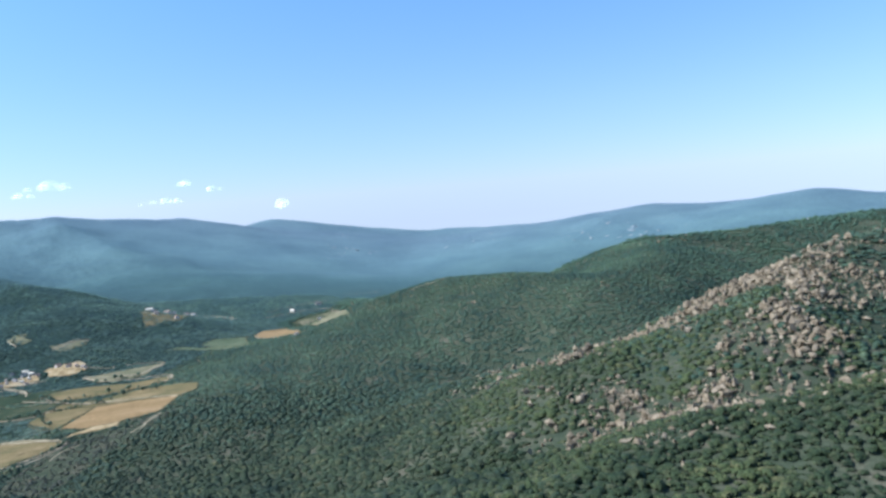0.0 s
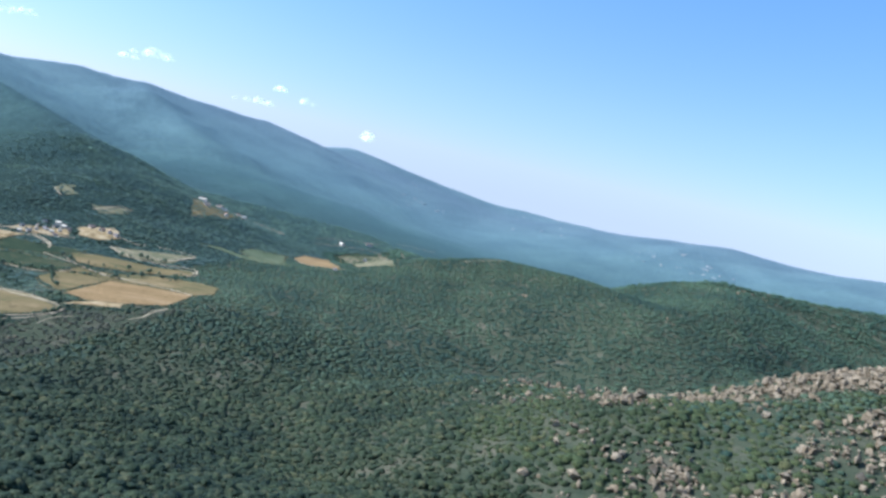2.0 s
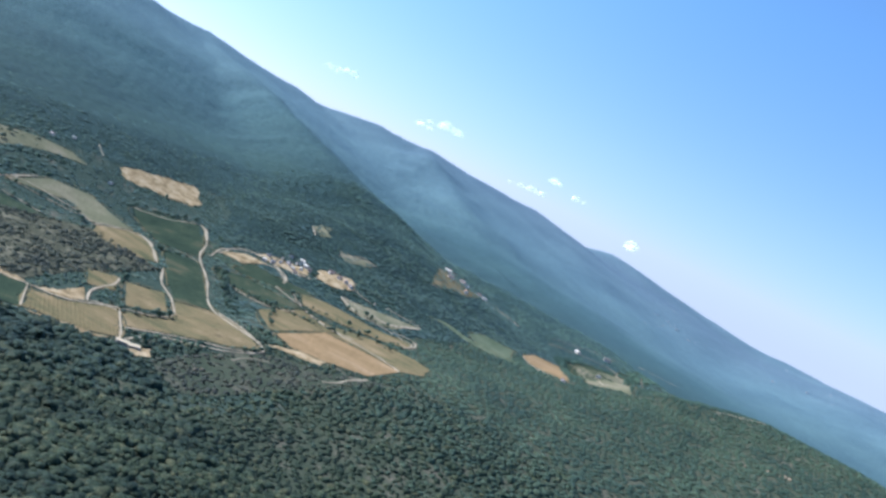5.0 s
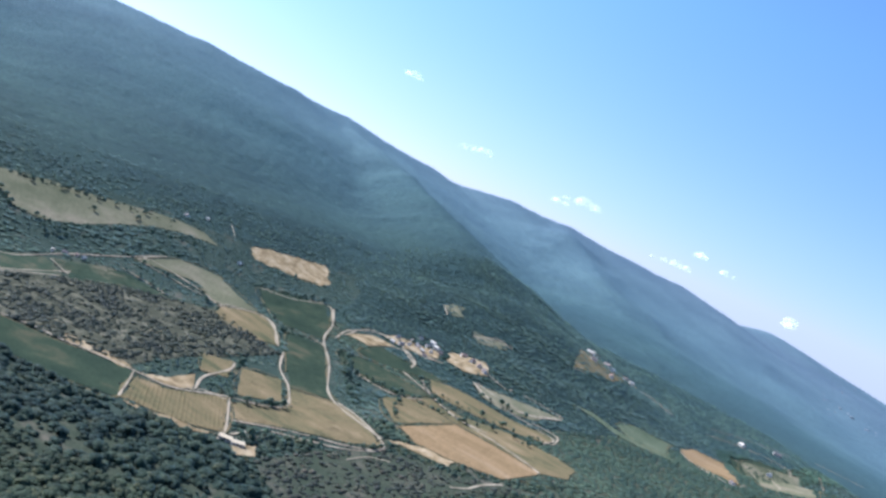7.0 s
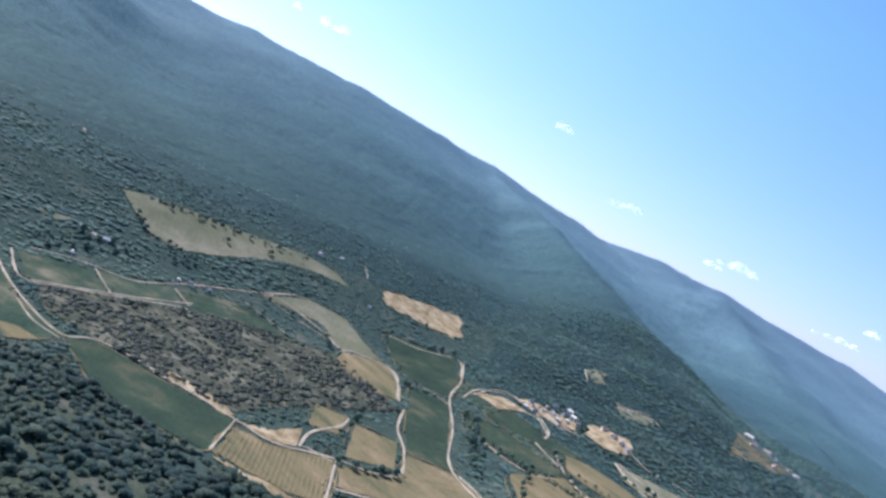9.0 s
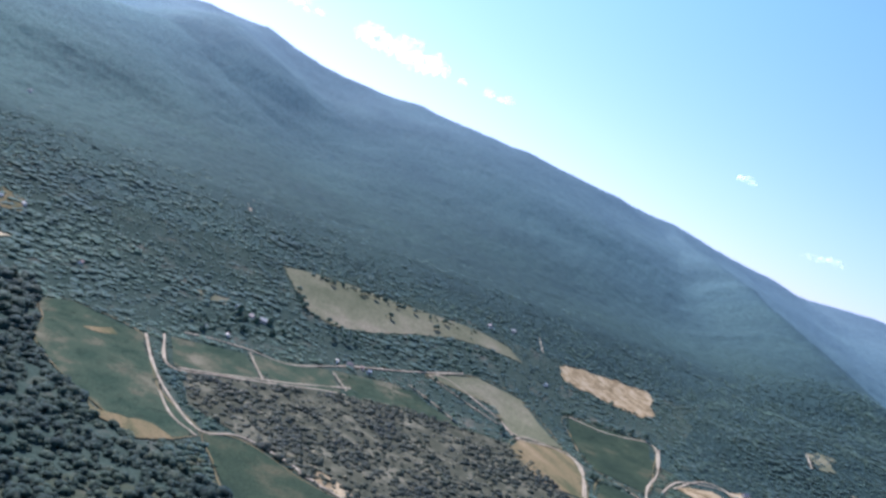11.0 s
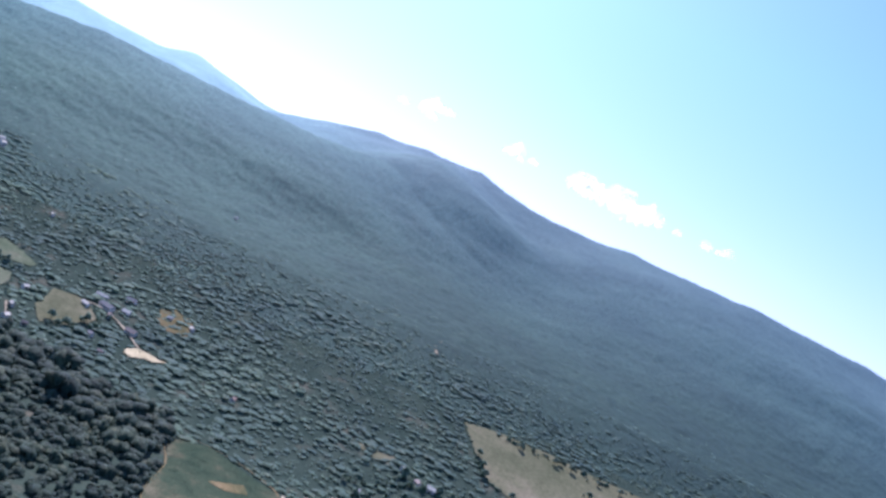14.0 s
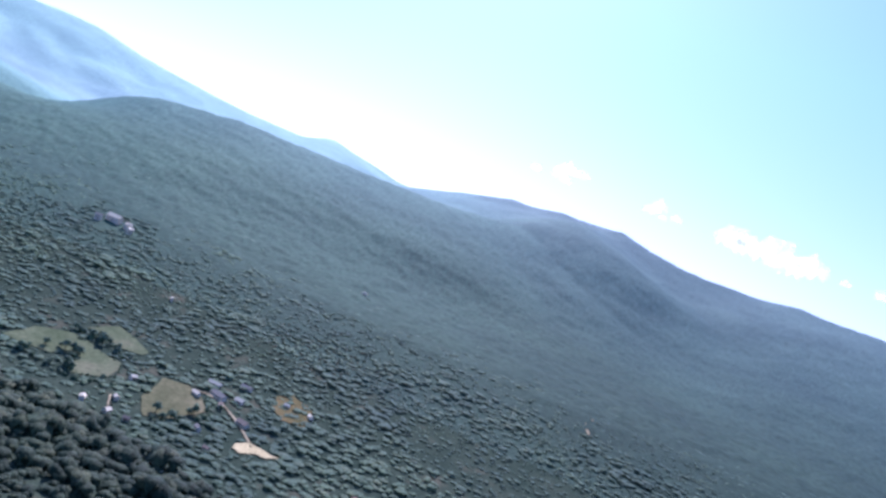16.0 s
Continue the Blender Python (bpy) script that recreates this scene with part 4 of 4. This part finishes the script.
x, y, dice = sown(9, 480, 1450, -48, 132, 4.5)
r, kind = np.hypot(x - HUB[0], y - HUB[1]), zone_of(x, y)
up = -560 + 0.17 * (y - 300) - x
keep = (kind == 0) & (r > 1050) | (kind == 1) & (dice.rand(len(x)) < np.clip((600 - up) / 280, 0, 1)) | (kind == 4) & (wave(x, y, 40, 34) + 0.4 * dice.randn(len(x)) > np.where((up < 130) & (y > 480) & (y < 1010), -0.3, np.where(y < 420, -0.8, -0.95)))
keep &= ~inside(x, y, SCRUB_PATCH) & ~inside(x, y, BRUSH_PATCH)
x, y, kind, up = x[keep], y[keep], kind[keep], up[keep]
keep = open_land(x, y)
x, y, kind, up = x[keep], y[keep], kind[keep], up[keep]
size = dice.choice([1.5, 2.0, 2.6, 3.2, 3.9, 4.7], len(x)) * dice.uniform(0.85, 1.15, len(x)) * (1 + 0.35 * wave(x, y, 45, 37) + 0.2 * wave(x, y, 17, 38))
fade = np.clip((620 - up) / 260, 0.4, 1)
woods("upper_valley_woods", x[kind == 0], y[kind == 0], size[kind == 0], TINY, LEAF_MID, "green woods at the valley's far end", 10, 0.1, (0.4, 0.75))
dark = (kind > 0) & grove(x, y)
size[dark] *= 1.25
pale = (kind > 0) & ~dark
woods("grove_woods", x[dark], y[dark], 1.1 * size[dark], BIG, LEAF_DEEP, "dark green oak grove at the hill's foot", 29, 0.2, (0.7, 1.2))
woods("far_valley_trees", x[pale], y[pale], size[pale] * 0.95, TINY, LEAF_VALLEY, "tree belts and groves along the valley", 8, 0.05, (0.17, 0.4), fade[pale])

x, y, dice = sown(15, 200, 700, 30, 110, 2.1)
keep = inside(x, y, SCRUB_PATCH) & (wave(x, y, 18, 35) + 0.6 * dice.randn(len(x)) > -0.3)
x, y = x[keep], y[keep]
woods("dry_scrub", x, y, dice.choice([0.7, 0.9, 1.3, 1.8, 2.4], len(x)) * dice.uniform(0.85, 1.15, len(x)), COARSE, LEAF_SCRUB, "grey leafless scrub filling an abandoned plot", 16, 0.1, (0.4, 0.9))

x, y, dice = sown(17, 100, 700, 10, 80, 2.4)
keep = inside(x, y, BRUSH_PATCH) & (wave(x, y, 14, 36) + 0.5 * dice.randn(len(x)) > -0.7)
x, y = x[keep], y[keep]
keep = open_land(x, y)
x, y = x[keep], y[keep]
woods("low_brush", x, y, dice.choice([0.5, 0.7, 1.0, 1.4, 1.9], len(x)) * dice.uniform(0.85, 1.15, len(x)), COARSE, LEAF_BRUSH, "low brown-green brush below the vineyards", 18, 0.1, (0.5, 0.9))


# ---- rocks ----
def stone(level, seed):
    """A blocky, weathered boulder of unit size, sunk at its base."""
    bm = bmesh.new()
    bmesh.ops.create_icosphere(bm, subdivisions=level, radius=1)
    dice = random.Random(seed)
    cuts = [(Vector((dice.gauss(0, 1), dice.gauss(0, 1), dice.gauss(0, 0.7))).normalized(), dice.uniform(0.2, 0.55)) for _ in range(8)]
    for v in bm.verts:
        for n, d in cuts:
            over = v.co.dot(n) - d
            if over > 0:
                v.co -= n * over * 0.97
        v.co *= 1 + 0.07 * noise.noise(v.co * 2.3 + Vector((seed * 5.0, 0, 0)))
    me = bpy.data.meshes.new("boulder")
    bm.to_mesh(me)
    out = np.array([v.co for v in bm.verts]), np.array([[v.index for v in f.verts] for f in bm.faces])
    bm.free()
    me.materials.append(GRANITE)
    return me, out


STONES = [stone(2, s) for s in range(7)]
PEBBLES = [(v * np.array((1.5, 0.85, 1.0)), f) for v, f in (stone(1, s + 30)[1] for s in range(6))]


def boulder(x, y, size, dice, flat=0.8):
    ob = new("boulder", STONES[dice.randrange(7)][0])
    ob.matrix_basis = Matrix.LocRotScale((x, y, float(land_z(x, y)) + 0.15 * size), Euler((dice.uniform(-0.3, 0.3), dice.uniform(-0.3, 0.3), dice.uniform(0, 6.28))), (size * dice.uniform(0.8, 1.3), size * dice.uniform(0.7, 1.1), size * flat * dice.uniform(0.7, 1.2)))
    return tagged(ob, "weathered pinkish grey granite boulder among the scrub", "boulder", "boulders of the rocky ridge")


x, y, dice = sown(41, 150, 520, -90, 10, 8.0)
strength = rocky(x, y)
order = np.argsort(-(strength + 0.35 * dice.rand(len(x))))[:56]
toss = random.Random(5)
OUTCROPS = [(float(x[k]), float(y[k])) for k in order]
for cx, cy in OUTCROPS:
    for _ in range(5):
        boulder(cx + toss.gauss(0, 3.6), cy + toss.gauss(0, 2.6), toss.choice((1.4, 2.0, 2.8, 3.6)), toss, 0.8)
for cx, cy, count, spread, size in ((22, 950, 7, 14, 2.6), (193, 891, 6, 12, 2.4), (345, 1180, 8, 16, 3.2), (300, 1150, 5, 10, 3.0)):
    for _ in range(count):
        boulder(cx + toss.gauss(0, spread), cy + toss.gauss(0, spread * 0.6), toss.uniform(0.6, 1.2) * size, toss)

x, y, dice = sown(42, 150, 580, -95, 12, 2.0)
d = np.min([np.hypot(x - cx, y - cy) for cx, cy in OUTCROPS], axis=0)
keep = dice.rand(len(x)) < rocky(x, y) * np.clip(1.4 - d / 18, 0.35, 1)
x, y = x[keep], y[keep]
woods("rock_rubble", x, y, dice.choice([0.6, 0.8, 1.1, 1.6, 2.4, 3.4], len(x), p=[0.2, 0.22, 0.22, 0.18, 0.12, 0.06]), PEBBLES, GRANITE, "broken granite rubble and slabs on the rocky ridge", 43, -0.2, (0.6, 1.2))
for p in bpy.data.objects["rock_rubble"].data.polygons:
    p.use_smooth = False
bpy.data.objects["rock_rubble"]["category"] = "rocks"

x, y, dice = sown(44, 1900, 3500, -42, 6, 36)
keep = (land_z(x, y) > 95) & (wave(x, y, 240, 45) + 0.35 * dice.randn(len(x)) > 0.60)
x, y = x[keep], y[keep]
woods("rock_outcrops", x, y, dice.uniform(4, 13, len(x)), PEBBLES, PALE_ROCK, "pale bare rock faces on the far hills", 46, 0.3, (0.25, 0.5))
bpy.data.objects["rock_outcrops"]["category"] = "rocks"


# ---- houses ----
def box(bm, x0, x1, y0, y1, z0, z1):
    v = [bm.verts.new((x, y, z)) for z in (z0, z1) for x, y in ((x0, y0), (x1, y0), (x1, y1), (x0, y1))]
    for q in ((3, 2, 1, 0), (4, 5, 6, 7), (0, 1, 5, 4), (1, 2, 6, 5), (2, 3, 7, 6), (3, 0, 4, 7)):
        bm.faces.new([v[k] for k in q])


def house(name, x, y, turn, length, depth, high, wall, cover, label, category, pitch=0.32):
    base = tagged(new(name), label, category, "buildings of the valley")
    base.matrix_basis = pose(x, y, float(land_z(x, y)) - 0.3, 0, 0, turn)
    a, b = length / 2, depth / 2
    rise = b * 2 * pitch
    bm = bmesh.new()
    box(bm, -a, a, -b, b, -1.0, high)
    for s in (-a, a):
        bm.faces.new([bm.verts.new(p) for p in ((s, -b, high), (s, b, high), (s, 0, high + rise))])
    part("wall", bm, wall, base)
    bm = bmesh.new()
    e, lip, thick = a + 0.3, b + 0.4, 0.18
    drop = high - 0.4 * pitch * 2
    ring = [(-lip, drop), (0, high + rise + 0.05), (lip, drop), (lip, drop + thick), (0, high + rise + thick + 0.1), (-lip, drop + thick)]
    ends = [[bm.verts.new((s, p, q)) for p, q in ring] for s in (-e, e)]
    for k in range(6):
        bm.faces.new((ends[0][k], ends[0][(k + 1) % 6], ends[1][(k + 1) % 6], ends[1][k]))
    for ring_end in ends:
        bm.faces.new((ring_end[0], ring_end[1], ring_end[4], ring_end[5]))
        bm.faces.new((ring_end[1], ring_end[2], ring_end[3], ring_end[4]))
    bmesh.ops.recalc_face_normals(bm, faces=bm.faces[:])
    part("roof", bm, cover, base, "low pitched roof")
    for sx in (-0.55, 0.0, 0.55):
        for side in (-1, 1):
            bm = bmesh.new()
            low, top, half = (0.0, 2.0, 0.5) if sx == 0 and side < 0 else (0.9, 1.9, 0.4)
            box(bm, sx * a - half, sx * a + half, side * b - 0.06, side * b + 0.06, low, min(top, high - 0.2))
            part("door" if low == 0 else "window", bm, WOODEN, base)
    return base


VILLAGE = [(-529, 885), (-522, 891), (-522, 904), (-516, 912), (-506, 908), (-516, 930), (-503, 919), (-509, 936), (-498, 929), (-536, 941), (-530, 920), (-521, 945), (-495, 898), (-540, 905)]
for k, (x, y) in enumerate(VILLAGE):
    house("house", x, y, 20 + 47 * k, 4.4 + 0.8 * (k * 5 % 4), 3.4, 2.4 + 0.6 * (k % 2), WHITE if k % 3 else PLASTER, SHEET if k in (0, 2, 4, 6, 7, 11) else SLATE if k % 2 else TILES, "small pale plastered house with a low roof in the hamlet", "house")
for k, (x, y) in enumerate([(-487, 957), (-472, 953), (-461, 951), (-449, 944)]):
    house("house", x, y, 60 + 30 * k, 6.5, 4.5, 2.8, PLASTER, TILES, "small house with a clay tile roof beside the bare lot", "house")
for name, x, y, turn, length, depth, cover, label in (
        ("barn", -774, 311, 58, 12.0, 5.0, SLATE, "long farm shed with a dull grey roof beside the pasture"),
        ("barn", -786, 304, 82, 9.0, 3.6, SHEET, "long low farm shed with a pale roof"),
        ("shed", -766, 300, 50, 7.0, 3.0, SHEET, "narrow pale shed at the edge of the pasture"),
        ("house", -776, 323, 75, 6.0, 4.4, SHEET, "white farmhouse among dark trees"),
        ("barn", -751, 333, 60, 8.5, 5.0, TILES, "barn with a reddish brown roof beside the track"),
        ("house", -796, 321, 70, 8.0, 4.0, SLATE, "grey roofed house at the upper end of the farm"),
        ("shed", -788, 364, 30, 4.0, 3.0, SHEET, "small white shed on the dry plot"),
        ("shed", -763, 316, 20, 4.0, 3.0, TILES, "small shed with a brown roof between the farm buildings"),
        ("shed", -729, 315, 40, 4.5, 3.0, SLATE, "small grey shed below the pasture")):
    house(name, x, y, turn, 0.85 * length, 0.85 * depth, 2.0, PLASTER, cover, label, name)
for k, (x, y, s) in enumerate([(-1006, 128, 13), (-996, 118, 6), (-1000, 143, 6), (-991, 149, 5)]):
    house("villa", x, y, 75 + 25 * k, s, 0.42 * s + 1.2, 4.0, WHITE, SHEET if k != 1 else SLATE, "white villa alone on the wooded mountain slope", "villa")
for k, (x, y, s) in enumerate([(-696, 523, 6), (-694, 531, 7), (-707, 514, 4.5), (-806, 801, 7), (-811, 834, 5), (-706, 812, 5), (-714, 404, 4.5), (-889, 233, 4), (-1139, 347, 4.5),
                               (-208, 1045, 8), (-676, 311, 4), (-671, 317, 4.5), (-664, 328, 4.5), (-711, 273, 5), (-728, 270, 4), (-710, 284, 4), (-757, 266, 4.5), (-715, 258, 5), (-711, 326, 4), (-662, 482, 4), (-656, 498, 3.5), (-654, 590, 5), (-649, 604, 4), (-655, 580, 3.5), (-653, 600, 3), (-792, 348, 4)]):
    house("cottage", x, y, 15 + 53 * k, 0.8 * s, 0.55 * s, 2.0, PLASTER, SHEET if k % 3 else TILES, "small white cottage among the trees", "cottage")
for k, (x, y) in enumerate([(-349, 532), (-343, 536)]):
    house("shed", x, y, 40 + 15 * k, 7.0, 4.0, 2.4, PLASTER, STRAW, "low shed with pale roof sheets at the wood's edge", "shed", 0.12)


for k, (x, y) in enumerate([(-490, 1300), (-476, 1345), (-503, 1390), (-468, 1420), (-452, 1290), (-520, 1352), (-486, 1440), (-300, 1490), (-262, 1560), (-236, 1400)]):
    house("house", x, y, 30 + 67 * k, 8.0 + k % 3 * 2, 6.0, 3.4, PLASTER, SHEET if k % 2 else TILES, "pale house at the far end of the valley", "house")


# ---- single trees ----
def tree(seed, tall):
    """A broad tree: tapered trunk with limbs, and a crown of leafy clumps with gaps."""
    dice = random.Random(seed)
    base = tagged(new("tree"), "round dark green tree beside the fields", "tree", "hedgerow trees")
    bm = bmesh.new()

    def limb(a, b, ra, rb):
        turn = (b - a).to_track_quat("Z", "Y").to_matrix().to_4x4()
        bmesh.ops.create_cone(bm, cap_ends=True, segments=6, radius1=ra, radius2=rb, depth=(b - a).length, matrix=Matrix.Translation((a + b) / 2) @ turn)

    fork = Vector((0.1, 0, tall * 0.38))
    limb(Vector((0, 0, -0.4)), fork, 0.05 * tall, 0.032 * tall)
    tips = []
    for k in range(6):
        a = k * 1.05 + dice.uniform(-0.3, 0.3)
        tip = fork + Vector((math.cos(a) * tall * 0.22, math.sin(a) * tall * 0.22, tall * dice.uniform(0.08, 0.4)))
        limb(fork, tip, 0.024 * tall, 0.008 * tall)
        tips.append(tip)
    part("trunk", bm, BARK, base)
    vv, ff, at = [], [], 0
    for tip in tips + [fork + Vector((0, 0, tall * 0.42))]:
        for _ in range(3):
            sv, sf = BUDS[dice.randrange(8)]
            c = tip + Vector((dice.gauss(0, 1), dice.gauss(0, 1), dice.gauss(0, 0.7))) * tall * 0.07
            vv.append(sv * tall * dice.uniform(0.15, 0.25) + np.array(c))
            ff.append(sf + at)
            at += len(sv)
    mesh_object("crown", np.concatenate(vv), np.concatenate(ff), LEAF_VALLEY, base)
    return base


FIRST = [tree(s, t) for s, t in ((1, 5.0), (2, 6.0), (3, 4.2), (4, 5.4))]
HEDGES = [([(-402, 574), (-392, 609), (-402, 624)], 9), ([(-444, 828), (-401, 795), (-354, 780)], 14), ([(-417, 818), (-344, 824), (-311, 846)], 13),
          ([(-406, 876), (-357, 893)], 7), ([(-472, 755), (-414, 757), (-372, 700)], 14), ([(-800, 610), (-786, 690), (-778, 770)], 12),
          ([(-760, 640), (-765, 760)], 5), ([(-663, 665), (-619, 702), (-585, 690)], 9), ([(-745, 206), (-763, 219), (-739, 238), (-747, 258)], 9),
          ([(-790, 215), (-780, 250)], 7), ([(-640, 640), (-600, 655)], 5), ([(-727, 287), (-742, 307), (-760, 318)], 7), ([(-360, 778), (-335, 806), (-300, 800)], 6),
          ([(-616, 776), (-558, 752), (-540, 742)], 8), ([(-336, 614), (-322, 640)], 6),
          ([(-502, 778), (-479, 766), (-447, 736), (-417, 713), (-390, 689), (-371, 681), (-351, 666)], 34), ([(-495, 786), (-470, 757), (-436, 722), (-405, 694), (-372, 672)], 24),
          ([(-806, 600), (-802, 640), (-794, 690), (-788, 740), (-776, 790)], 16), ([(-765, 574), (-734, 575), (-717, 595), (-716, 625), (-734, 680), (-740, 731), (-734, 778)], 30),
          ([(-659, 479), (-671, 515), (-686, 564), (-690, 600), (-698, 636), (-696, 689), (-698, 758)], 36), ([(-668, 470), (-690, 520), (-702, 575), (-706, 620)], 18),
          ([(-545, 741), (-537, 748), (-529, 763)], 7), ([(-457, 736), (-423, 758), (-377, 782), (-351, 815), (-312, 835)], 22), ([(-460, 892), (-430, 936), (-401, 954)], 10),
          ([(-765, 228), (-750, 234), (-738, 241)], 9), ([(-745, 200), (-738, 222), (-733, 243), (-742, 262)], 16), ([(-789, 214), (-790, 232), (-783, 248), (-778, 258)], 12),
          ([(-718, 290), (-733, 306), (-752, 316)], 10), ([(-692, 505), (-700, 520), (-690, 538)], 9), ([(-480, 630), (-470, 640), (-440, 605)], 8), ([(-352, 545), (-352, 575), (-338, 596)], 10),
          ([(-708, 850), (-690, 905), (-678, 935)], 9), ([(-660, 800), (-640, 860), (-620, 890), (-580, 870), (-560, 890)], 18), ([(-536, 880), (-520, 915), (-500, 940), (-485, 925)], 12)]
toss = random.Random(9)
spots = []
for number, (line, count) in enumerate(HEDGES):
    path = rounded(line, 1.0)
    for k in range(count if number < 15 else count // 2):
        x, y = path[min(len(path) - 1, int((k + toss.uniform(0, 1)) / count * len(path)))]
        spots.append((float(x) + toss.gauss(0, 1.2), float(y) + toss.gauss(0, 1.2)))
for k, (x, y) in enumerate(spots):
    m = pose(x, y, float(land_z(x, y)), 0, 0, toss.uniform(0, 360))
    if k < len(FIRST):
        FIRST[k].matrix_basis = m
    else:
        mate = FIRST[toss.randrange(4)]
        twin = copy_thing(mate, m)
        twin.scale = [toss.choice((0.45, 0.6, 0.8, 1.1)) * toss.uniform(0.9, 1.1)] * 3


# ---- bushes along the tracks, field edges and walls ----
def lined(lines, seed, step, wander, share, size):
    """Places strewn along lines, in broken runs."""
    dice = np.random.RandomState(seed)
    at = np.concatenate([rounded(line, step) for line in lines])
    at = at + dice.randn(*at.shape) * wander
    keep = (wave(at[:, 0], at[:, 1], 22, 85) + 0.35 * dice.randn(len(at)) > 1 - 2 * share) & (at[:, 1] < 1100)
    at = at[keep]
    return at[:, 0], at[:, 1], dice.choice(size, len(at)) * dice.uniform(0.85, 1.15, len(at))


EDGES = [ring + ring[:1] for name, *_, ring in FIELDS if name not in ("clearing", "bare_earth")]
x, y, r = lined(EDGES, 51, 1.6, 0.7, 0.5, [0.4, 0.6, 0.8, 1.1])
woods("hedge_bushes", x, y, r, COARSE, LEAF_GROVE, "broken dark green hedges along the field edges", 52, 0.1, (0.6, 1.0))
x, y, r = lined([[(a + 2.2, b + 1.6) for a, b in line] for line in TRACKS] + [[(a - 2.0, b - 1.6) for a, b in line] for line in TRACKS[:30]], 53, 1.9, 0.6, 0.4, [0.3, 0.5, 0.7, 1.0])
woods("track_bushes", x, y, r, COARSE, LEAF_BRUSH, "low olive-brown bushes along the dirt tracks", 54, 0.1, (0.6, 1.0))
x, y, r = lined([ring + ring[:1] for name, *_, ring in FIELDS if name in ("bare_earth", "fallow_field", "stubble_field")] + [line for line, _ in HEDGES[:14]], 55, 2.6, 1.0, 0.4, [0.35, 0.5, 0.8])
woods("field_stones", x, y, r, PEBBLES, TRACK, "pale stones and heaps of earth along the field edges", 56, -0.1, (0.5, 0.8))
bpy.data.objects["field_stones"]["category"] = "stones"
x, y, r = lined([line for line, _ in HEDGES[15:]], 59, 2.2, 1.8, 0.62, [0.9, 1.3, 1.7, 2.1])
woods("tree_rows", x, y, r, COARSE, LEAF_GROVE, "rows of round dark trees between the fields", 60, 0.1, (0.8, 1.2))
# pale leafless trees on the burnt strip above the farm
x, y, dice = sown(57, 600, 900, 60, 100, 4.2)
keep = np.exp(-((x + 890) / 60) ** 2 - ((y - 345) / 60) ** 2) * 1.1 > dice.rand(len(x)) + 0.25
x, y = x[keep], y[keep]
woods("leafless_trees", x, y, dice.uniform(0.7, 1.6, len(x)), COARSE, LEAF_SCRUB, "pale leafless trees on the slope above the farm", 58, 0.0, (0.3, 0.6))


# ---- clouds ----
def cloud(eye, az, el, wide, seed, lobes=9):
    """A small far cumulus: a flat-based heap of rounded billows."""
    dice = random.Random(seed)
    d, a, e = 4350.0, radians(az), radians(el)
    vv, ff, at = [], [], 0
    for _ in range(lobes):
        sv, sf = BILLOWS[dice.randrange(len(BILLOWS))]
        u = max(-1, min(1, dice.gauss(0, 0.45)))
        r = wide * (0.2 - 0.12 * abs(u)) * dice.uniform(0.4, 1.2)
        c = np.array((u * wide * 0.55, dice.gauss(0, 0.16) * wide, r * 0.3 + abs(dice.gauss(0, 0.09)) * wide * (1 - abs(u))))
        vv.append(sv * r + c)
        ff.append(sf + at)
        at += len(sv)
    ob = mesh_object("cloud", np.concatenate(vv), np.concatenate(ff), CLOUD)
    ob.matrix_basis = pose(eye[0] - d * math.cos(e) * math.sin(a), eye[1] + d * math.cos(e) * math.cos(a), eye[2] + d * math.sin(e), 0, 0, az)
    return tagged(ob, "small white cumulus cloud low over the mountain", "cloud", "fair weather clouds")


BILLOWS = [lump(2, s + 60, 0.3, 0.85, -0.25) for s in range(4)]

EARLY, LATE = (-60, 200, 202), (-260, 375, 184)
for k, (eye, az, el, wide, lobes) in enumerate((
        (EARLY, 19.8, 2.6, 190, 9), (EARLY, 18.2, 3.8, 130, 7), (EARLY, 16.1, 3.3, 130, 7), (EARLY, 26.9, 4.0, 200, 9), (EARLY, 28.6, 3.6, 110, 5), (EARLY, 35.1, 4.6, 150, 8), (EARLY, 36.5, 4.5, 90, 5),
        (EARLY, 41.7, 7.6, 120, 7), (EARLY, 11.2, 1.7, 130, 6), (LATE, 75.4, 7.5, 260, 9), (LATE, 82.0, 8.0, 260, 9), (LATE, 84.0, 7.6, 300, 9), (LATE, 70.4, 7.2, 460, 14), (LATE, 67.8, 6.9, 520, 14),
        (LATE, 64.9, 7.0, 380, 12), (LATE, 61.0, 7.2, 300, 10))):
    cloud(eye, az, el, wide, 100 + k, min(lobes, 5))
